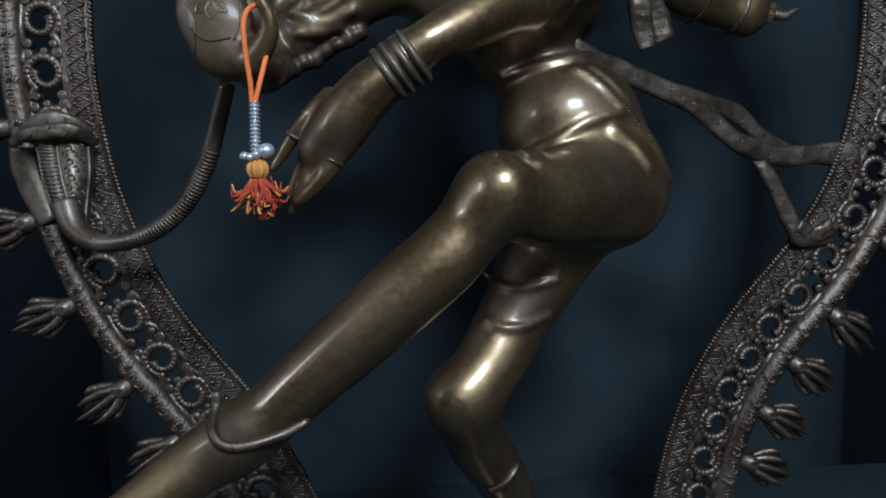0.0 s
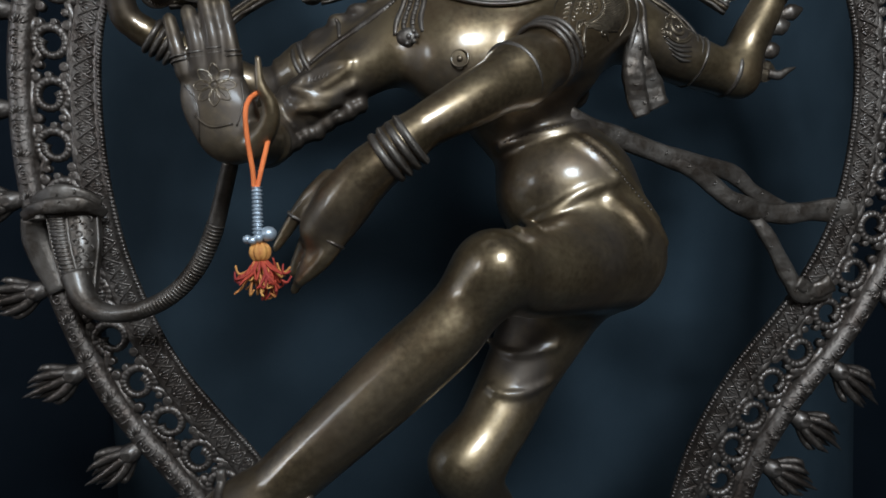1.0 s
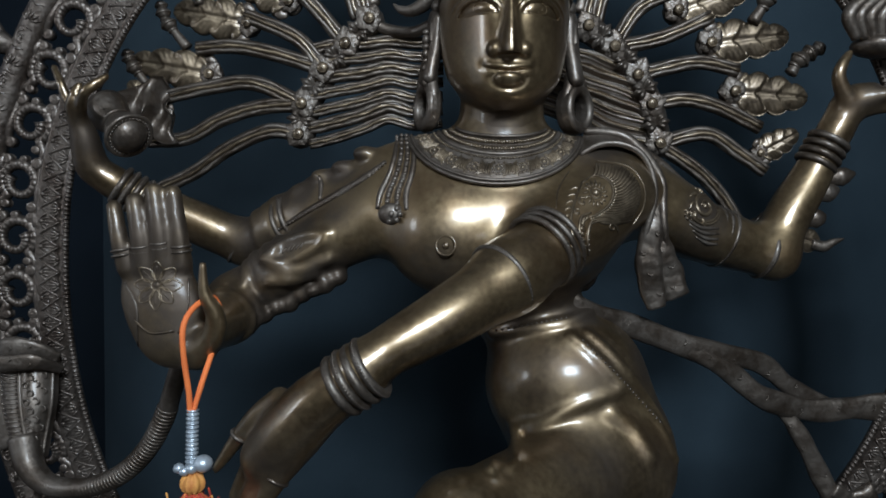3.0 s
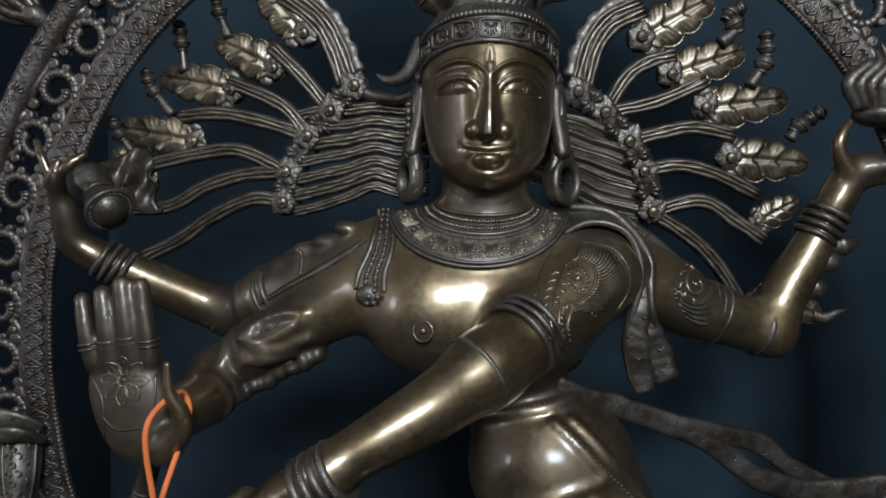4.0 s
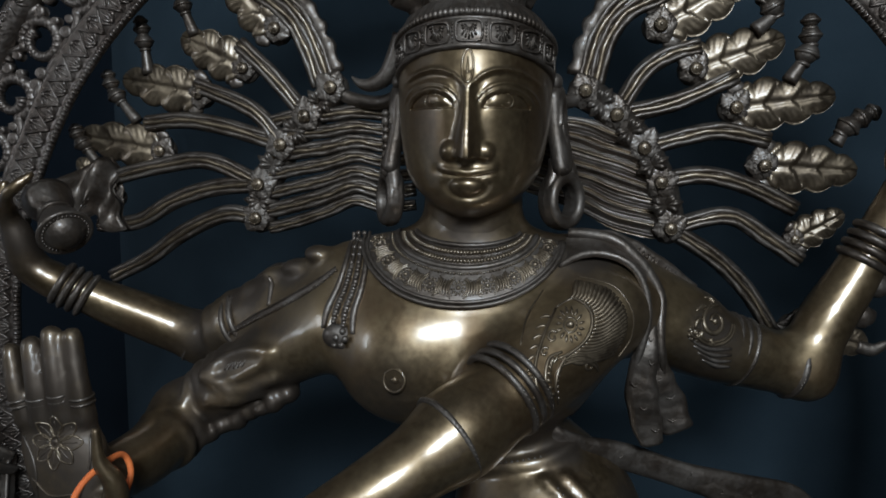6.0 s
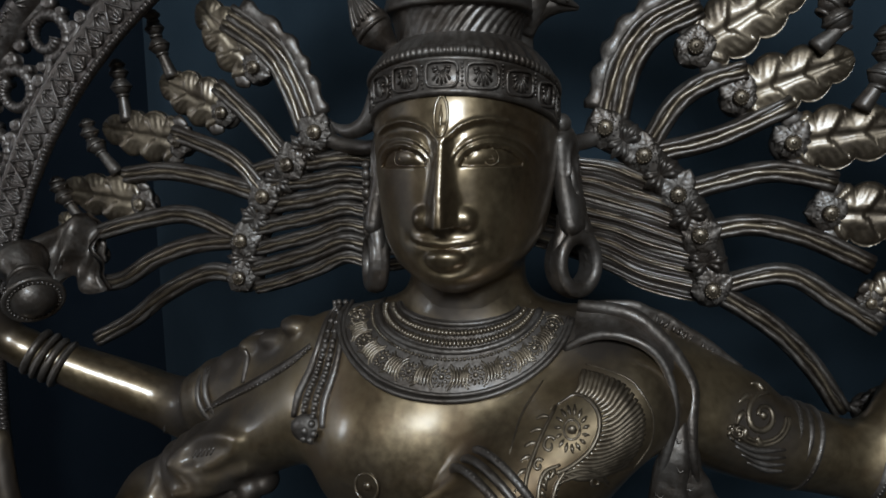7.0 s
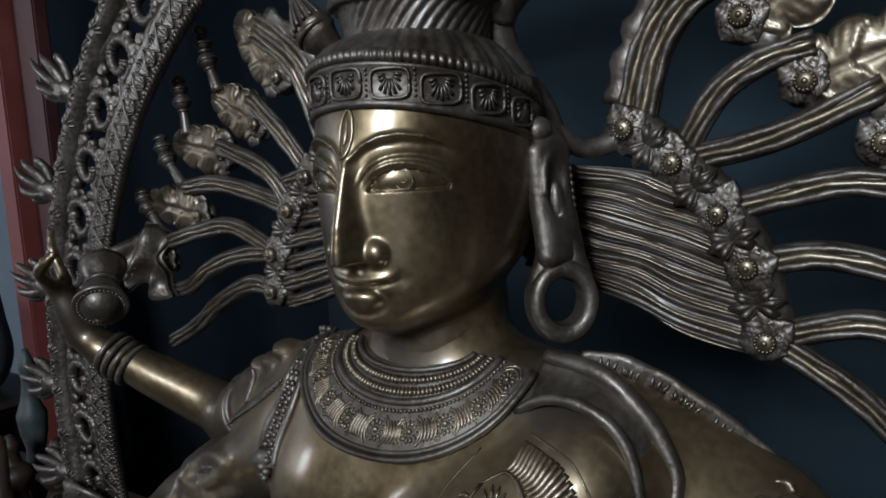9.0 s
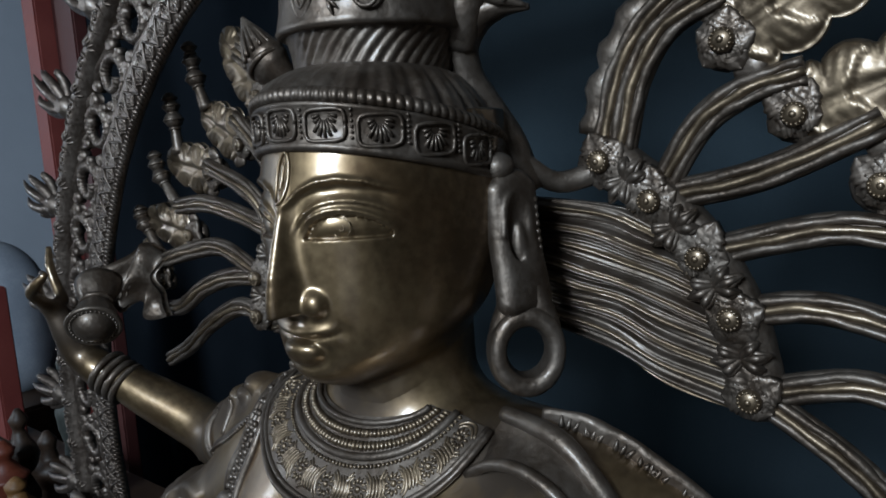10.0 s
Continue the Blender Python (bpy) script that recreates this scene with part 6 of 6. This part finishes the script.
sweep(outer, [(0.077, 0.003), (0.077, -0.004), (0.080, -0.010), (0.087, -0.0145), (0.095, -0.014), (0.102, -0.009), (0.105, -0.002), (0.104, 0.003)])
# shells alternating with whorls
m = int(SPAN / 0.021)
for i in range(m):
    s = SPAN * (i + 0.5) / m
    if i % 2:
        for q in (-60, -36, -12, 12, 36, 60):
            a = radians(q)
            outer.tube([arch_place(s - 0.007 + r * math.cos(a), 0.091 + r * math.sin(a), AY - y)[0] for r, y in ((0.003, 0.0142), (0.0075, 0.0158 - 0.0030 * abs(math.sin(a))), (0.0120, 0.0148 - 0.0055 * abs(math.sin(a))))], [0.0006, 0.0017, 0.0008], 0, 6, 3)
    else:
        outer.tube([arch_place(s + 0.0066 * (1 - a / 700) * math.cos(radians(a)), 0.091 + 0.0066 * (1 - a / 700) * math.sin(radians(a)), AY - 0.0150 + 0.0020 * abs(math.sin(radians(a))))[0] for a in range(0, 540, 36)], [0.0014, 0.0013, 0.0010], 0, 6, 2)
        outer.ball(arch_place(s, 0.091, AY - 0.0148)[0], (0.0020, 0.0016, 0.0020), 0, 8, 5)
        for q in (-1, 1):
            outer.tube([arch_place(s + 0.009 * q, 0.084, AY - 0.0130)[0], arch_place(s + 0.0105 * q, 0.091, AY - 0.0156)[0], arch_place(s + 0.009 * q, 0.098, AY - 0.0128)[0]], [0.0005, 0.0013, 0.0005], 0, 6, 3)
part("outer_band", outer, [CHASED], arch)


def scroll_meshes(flip):
    """One hook of the running vine: its ribbed spiral stem, the leaf buds in its corners, the tendrils beside it."""
    pts = [Vector((-0.034, 0, -0.019 * flip)), Vector((-0.026, 0, -0.0205 * flip))]
    for i in range(24):
        a = radians(-140 + 19 * i)
        r = 0.0192 * (1 - 0.0265 * max(0, i - 5))
        pts.append(Vector((0.001 + r * math.cos(a), -0.003 * i / 24, r * math.sin(a) * flip)))
    n = 4 * (len(pts) - 1) + 1
    rad = [r * (1.0 + 0.07 * math.cos(math.pi * i / 2)) for i, r in enumerate(along([0.0048, 0.0060, 0.0058, 0.0050, 0.0044, 0.0062], n))]
    stem = Bag()
    stem.tube(pts, rad, 0, 8, 4, 1.1)
    out = [("stem", stem)]
    for x, z, r in ((0.0225, 0.0160, 0.0066), (0.0225, -0.0160, 0.0064), (-0.0235, 0.0160, 0.0062), (0.0250, 0.002, 0.0042), (-0.0235, -0.0120, 0.0048)):
        b = Bag()
        v, f = [(x, -0.0050, z * flip)], []
        for k, (h, y) in enumerate(((0.30, -0.0066), (0.52, -0.0050), (0.75, -0.0062), (1.0, -0.0025), (1.0, 0.003))):
            for j in range(12):
                q = 2 * math.pi * j / 12
                v.append((x + r * h * math.cos(q), y, (z + r * h * math.sin(q)) * flip))
        f += [(0, 1 + (j + 1) % 12, 1 + j)[::int(flip)] for j in range(12)]
        for k in range(4):
            for j in range(12):
                q = (1 + k * 12 + j, 1 + k * 12 + (j + 1) % 12, 13 + k * 12 + (j + 1) % 12, 13 + k * 12 + j)
                f.append(q[::int(flip)])
        f.append(tuple(49 + j for j in range(12)))
        b.add(v, f)
        out.append(("bud", b))
    for pts, rad in (([(-0.026, 0, 0.0215 * flip), (-0.008, -0.002, 0.0220 * flip), (0.01, 0, 0.0215 * flip), (0.026, 0, 0.0200 * flip)], [0.0045, 0.0058, 0.0055, 0.0045]), ([(0.006, 0, -0.0215 * flip), (0.018, -0.002, -0.0215 * flip), (0.028, 0, -0.020 * flip)], [0.0045, 0.0058, 0.0045])):
        b = Bag()
        b.tube(pts, rad, 0, 7, 4)
        out.append(("tendril", b))
    return [(n, q.mesh(n, [CHASED])) for n, q in out]


def placed(p, along_way, out_way):
    side = Vector((0, 1, 0))
    return Matrix(((along_way.x, side.x, out_way.x, p.x), (along_way.y, side.y, out_way.y, p.y), (along_way.z, side.z, out_way.z, p.z), (0, 0, 0, 1)))


scrolls = (scroll_meshes(1), scroll_meshes(-1))
m = int(SPAN / 0.052)
for i in range(m):
    p, d, n = arch_place(SPAN * (i + 0.5) / m, 0.0565, AY - 0.001)
    kind = scrolls[i % 2]
    ob = part("scroll", kind[0][1], None, arch)
    ob.matrix_local = placed(p, d, n)
    for name, me in kind[1:]:
        part(name, me, None, ob)


def flame_meshes(seed):
    """A small flame like a cupped leaf: a boss with a ring, and curling tongues."""
    rng = random.Random(seed)
    b = Bag()
    prof = [(0.004, -0.0105), (0.0055, -0.0115), (0.0070, -0.0098), (0.0110, -0.0070), (0.0128, 0.0), (0.0105, 0.006), (0.004, 0.009)]
    v, f = [(0, -0.0130, 0.010)], []
    for r, y in prof:
        for j in range(14):
            q = 2 * math.pi * j / 14
            v.append((r * math.cos(q), y, 0.010 + r * math.sin(q) - (0.006 if y > -0.008 and math.sin(q) < -0.6 else 0)))
    f += [(0, 1 + j, 1 + (j + 1) % 14) for j in range(14)]
    for k in range(len(prof) - 1):
        for j in range(14):
            f.append((1 + k * 14 + j, 15 + k * 14 + j, 15 + k * 14 + (j + 1) % 14, 1 + k * 14 + (j + 1) % 14))
    f.append(tuple(1 + (len(prof) - 1) * 14 + j for j in reversed(range(14))))
    b.add(v, f)
    out = [b.mesh("flame", [CHASED])]
    for k in range(7):
        t = (k - 3) / 3
        l = 0.068 - 0.024 * abs(t) ** 1.5 + rng.uniform(-0.004, 0.004)
        y = -0.007 if k % 2 else 0.001
        b = Bag()
        b.tube([(0.007 * t, y * 0.5, 0.010), (0.017 * t, y, 0.026), (0.0215 * t + 0.001, y - 0.003, 0.026 + (l - 0.026) * 0.55), (0.0195 * t + 0.003 + rng.uniform(-0.002, 0.002), y - 0.001, l)], [0.0055, 0.0056, 0.0042, 0.0008], 0, 8, 6, 0.9)
        out.append(b.mesh("tongue", [CHASED]))
    return out


flames = [flame_meshes(k) for k in range(3)]


def nearest(x, z):
    return float(dist[int(np.argmin([(p.x - x) ** 2 + (p.z - z) ** 2 for p in path]))])


STEP = 0.0885
s0, k = nearest(-0.405, 0.845) % STEP, 0
while s0 < SPAN - 0.02:
    p, d, n = arch_place(s0, 0.107, AY - 0.002)
    ob = part("flame", flames[k % 3][0], None, arch)
    ob.matrix_local = placed(p, d, n)
    for me in flames[k % 3][1:]:
        part("tongue", me, None, ob)
    s0, k = s0 + STEP, k + 1

# ---------------- prayer cord hung on the thumb ----------------
cord = tagged(new("prayer_cord"), "orange cord with silver wire and red tassel hung on the thumb", "cord")
b = Bag()
b.tube([(-0.228, -0.290, 1.090), (-0.233, -0.306, 1.082), (-0.236, -0.312, 1.070), (-0.236, -0.310, 1.049), (-0.234, -0.306, 1.024), (-0.234, -0.303, 1.007)], 0.0022, 0, 8, 8)
b.tube([(-0.228, -0.290, 1.090), (-0.227, -0.268, 1.087), (-0.223, -0.266, 1.072), (-0.223, -0.283, 1.053), (-0.227, -0.298, 1.028), (-0.232, -0.303, 1.007)], 0.0022, 0, 8, 8)
part("cord_loop", b, [ORANGE], cord, "bright orange braided cord")
b = Bag()
top, end = Vector((-0.232, -0.303, 1.009)), Vector((-0.233, -0.303, 0.967))
b.tube([top.lerp(end, i / 78) for i in range(79)], [0.0040 + 0.0009 * math.cos(math.pi * i / 3) for i in range(79)], 0, 12, 1, smooth=False)
part("wire_binding", b, [SILVER], cord, "silver wire wound round the cord")
for spot, r in (((-0.242, -0.304, 0.965), 0.0042), ((-0.237, -0.307, 0.964), 0.0040), ((-0.232, -0.306, 0.966), 0.0046), ((-0.224, -0.304, 0.969), 0.0072)):
    b = Bag()
    b.ball(spot, (r, r, r * 0.9), 0, 12, 8)
    part("bead", b, [SILVER], cord, "small silvery bead")
knot = Vector((-0.232, -0.303, 0.954))
b = Bag()
b.ball(knot, (0.0092, 0.0088, 0.0090), 0, 42, 10)
b.v = [tuple(knot + (Vector(q) - knot) * (0.94 + 0.10 * math.cos(7 * math.atan2(q[1] - knot.y, q[0] - knot.x)))) for q in b.v]
part("knot", b, [AMBER], cord, "wound amber thread knot")
rng = random.Random(5)
for name, mat, count in (("red_threads", CRIMSON, 40), ("amber_threads", AMBER, 26)):
    b = Bag()
    for k in range(count):
        a = rng.uniform(0, 6.28) if mat is AMBER else rng.gauss(0.3, 1.2)
        spread, l = rng.uniform(0.1, 0.85), rng.uniform(0.014, 0.036)
        o = Vector((math.cos(a), math.sin(a) * 0.6, 0))
        p0 = knot + o * 0.005 + Vector((0, 0, -0.008))
        p1 = p0 + o * 0.010 * spread + Vector((0, 0, -l * 0.35))
        p2 = p0 + o * 0.021 * spread + Vector((rng.uniform(-0.006, 0.006), rng.uniform(-0.004, 0.004), -l * (0.40 + 0.6 * (1 - spread))))
        p3 = p2 + Vector((rng.uniform(-0.007, 0.007), rng.uniform(-0.003, 0.003), rng.uniform(-0.006, 0.010) * (0.5 + spread)))
        b.tube([p0, p1, p2, p3], [0.0013, 0.0013, 0.0012, 0.0008], 0, 5, 4)
    part(name, b, [mat], cord, "loose crimson tassel threads" if mat is CRIMSON else "loose amber tassel threads")

# ---------------- red post and what stands beside it ----------------
# the post's red again, with the side's shade put into the colour
SHADED_RED = material("shaded_red_paint", (0.045, 0.010, 0.009), (0.065, 0.015, 0.013), 0.5, 0.65, 0.0, 8, 150, 0.15, 0.001)
post = tagged(new("red_post"), "dark red painted wooden post beside the backdrop", "post")
part("face_board", box_mesh("face_board", (-1.635, 0.405, 0.0), (-1.57, 0.485, 2.6), RED, 0.004), None, post)
part("side_board", box_mesh("side_board", (-1.568, 0.445, 0.0), (-1.47, 0.48, 2.6), SHADED_RED, 0.004), None, post)

# ---------------- things beyond the post ----------------
WHITE = material("white_cotton", (0.24, 0.27, 0.32), (0.32, 0.35, 0.40), 0.8, 0.9, 0.0, 9, 200, 0.3, 0.002)
WOOD = material("brown_wood", (0.018, 0.010, 0.006), (0.042, 0.022, 0.012), 0.45, 0.6, 0.0, 14, 160, 0.2, 0.002)
OCHRE = material("ochre_paint", (0.130, 0.060, 0.018), (0.200, 0.095, 0.030), 0.5, 0.6, 0.0, 20, 200, 0.2, 0.002)
RUST = material("rust_paint", (0.100, 0.020, 0.010), (0.170, 0.040, 0.018), 0.5, 0.6, 0.0, 20, 200, 0.2, 0.002)
GREEN = material("grey_green_paint", (0.03, 0.034, 0.03), (0.05, 0.055, 0.05), 0.5, 0.6, 0.0, 20, 200, 0.2, 0.002)

table = tagged(new("side_table"), "dark wooden side table crowded with small figurines", "table")
part("tabletop", box_mesh("tabletop", (-1.78, -0.16, 0.655), (-1.00, 0.32, 0.68), WOOD, 0.006), None, table)
for x in (-1.74, -1.04):
    for y in (-0.12, 0.26):
        part("leg", box_mesh("leg", (x - 0.02, y - 0.02, 0.0), (x + 0.02, y + 0.02, 0.655), WOOD, 0.004), None, table)


def figurine(x, y, z, h, w, mat, seed):
    """A little turned and painted figurine, as a plain shape."""
    rng = random.Random(seed)
    b = Bag()
    prof = [1.0, 0.92, 0.62, 0.55, 0.80, 0.98, 0.55, 0.34, 0.52, 0.16]
    b.tube([(x + rng.uniform(-0.003, 0.003), y, z + h * i / 9) for i in range(10)], [w * p * rng.uniform(0.85, 1.1) for p in prof], 0, 14, 3, up=(0, 1, 0))
    return b.mesh("figurine", [mat])


for x, y, h, w, mat, label in ((-1.17, 0.14, 0.17, 0.036, WOOD, "small brown wooden figurine on the side table"), (-1.20, 0.07, 0.17, 0.045, RUST, "small rust-brown figurine on the side table"), (-1.10, 0.05, 0.13, 0.040, OCHRE, "small ochre painted figurine on the side table"),
                             (-1.27, 0.13, 0.20, 0.036, WOOD, "tall brown wooden figurine on the side table"), (-1.12, 0.20, 0.15, 0.042, WOOD, "squat brown wooden figurine on the side table"), (-1.24, 0.22, 0.31, 0.034, GREEN, "slim grey-green painted figurine on the side table"), (-1.30, 0.03, 0.19, 0.045, RUST, "small rust-brown figurine on the side table")):
    tagged(new("figurine", figurine(x, y, 0.68, h, w, mat, int(x * -1000))), label, "figurine", "figurines on the side table")

tagged(new("low_stand", box_mesh("low_stand", (-2.30, 0.20, 0.0), (-1.80, 0.62, 0.70), WOOD, 0.01)), "dark wooden stand under a pale cotton sack", "stand")
sack = Field((-2.32, 0.18, 0.66), (-1.78, 0.66, 1.24), 0.012)
sack.egg((-2.05, 0.42, 0.83), (0.15, 0.14, 0.16), 0.05)
sack.egg((-2.02, 0.42, 0.98), (0.11, 0.11, 0.14), 0.06)
sack.egg((-2.06, 0.40, 1.06), (0.08, 0.08, 0.08), 0.06)
b = Bag()
put(b, sack, 0)
tagged(new("cotton_sack", b.mesh("cotton_sack", [WHITE])), "pale blue-grey cotton sack on the dark stand", "sack")
rb = Vector((-1.663, 0.260, 0.998))
tagged(new("red_box", box_mesh("red_box", (rb.x - 0.06, rb.y - 0.02, 0.68), (rb.x + 0.006, rb.y + 0.03, rb.z + 0.07), RED, 0.004)), "upright red box on the dark side table", "box")
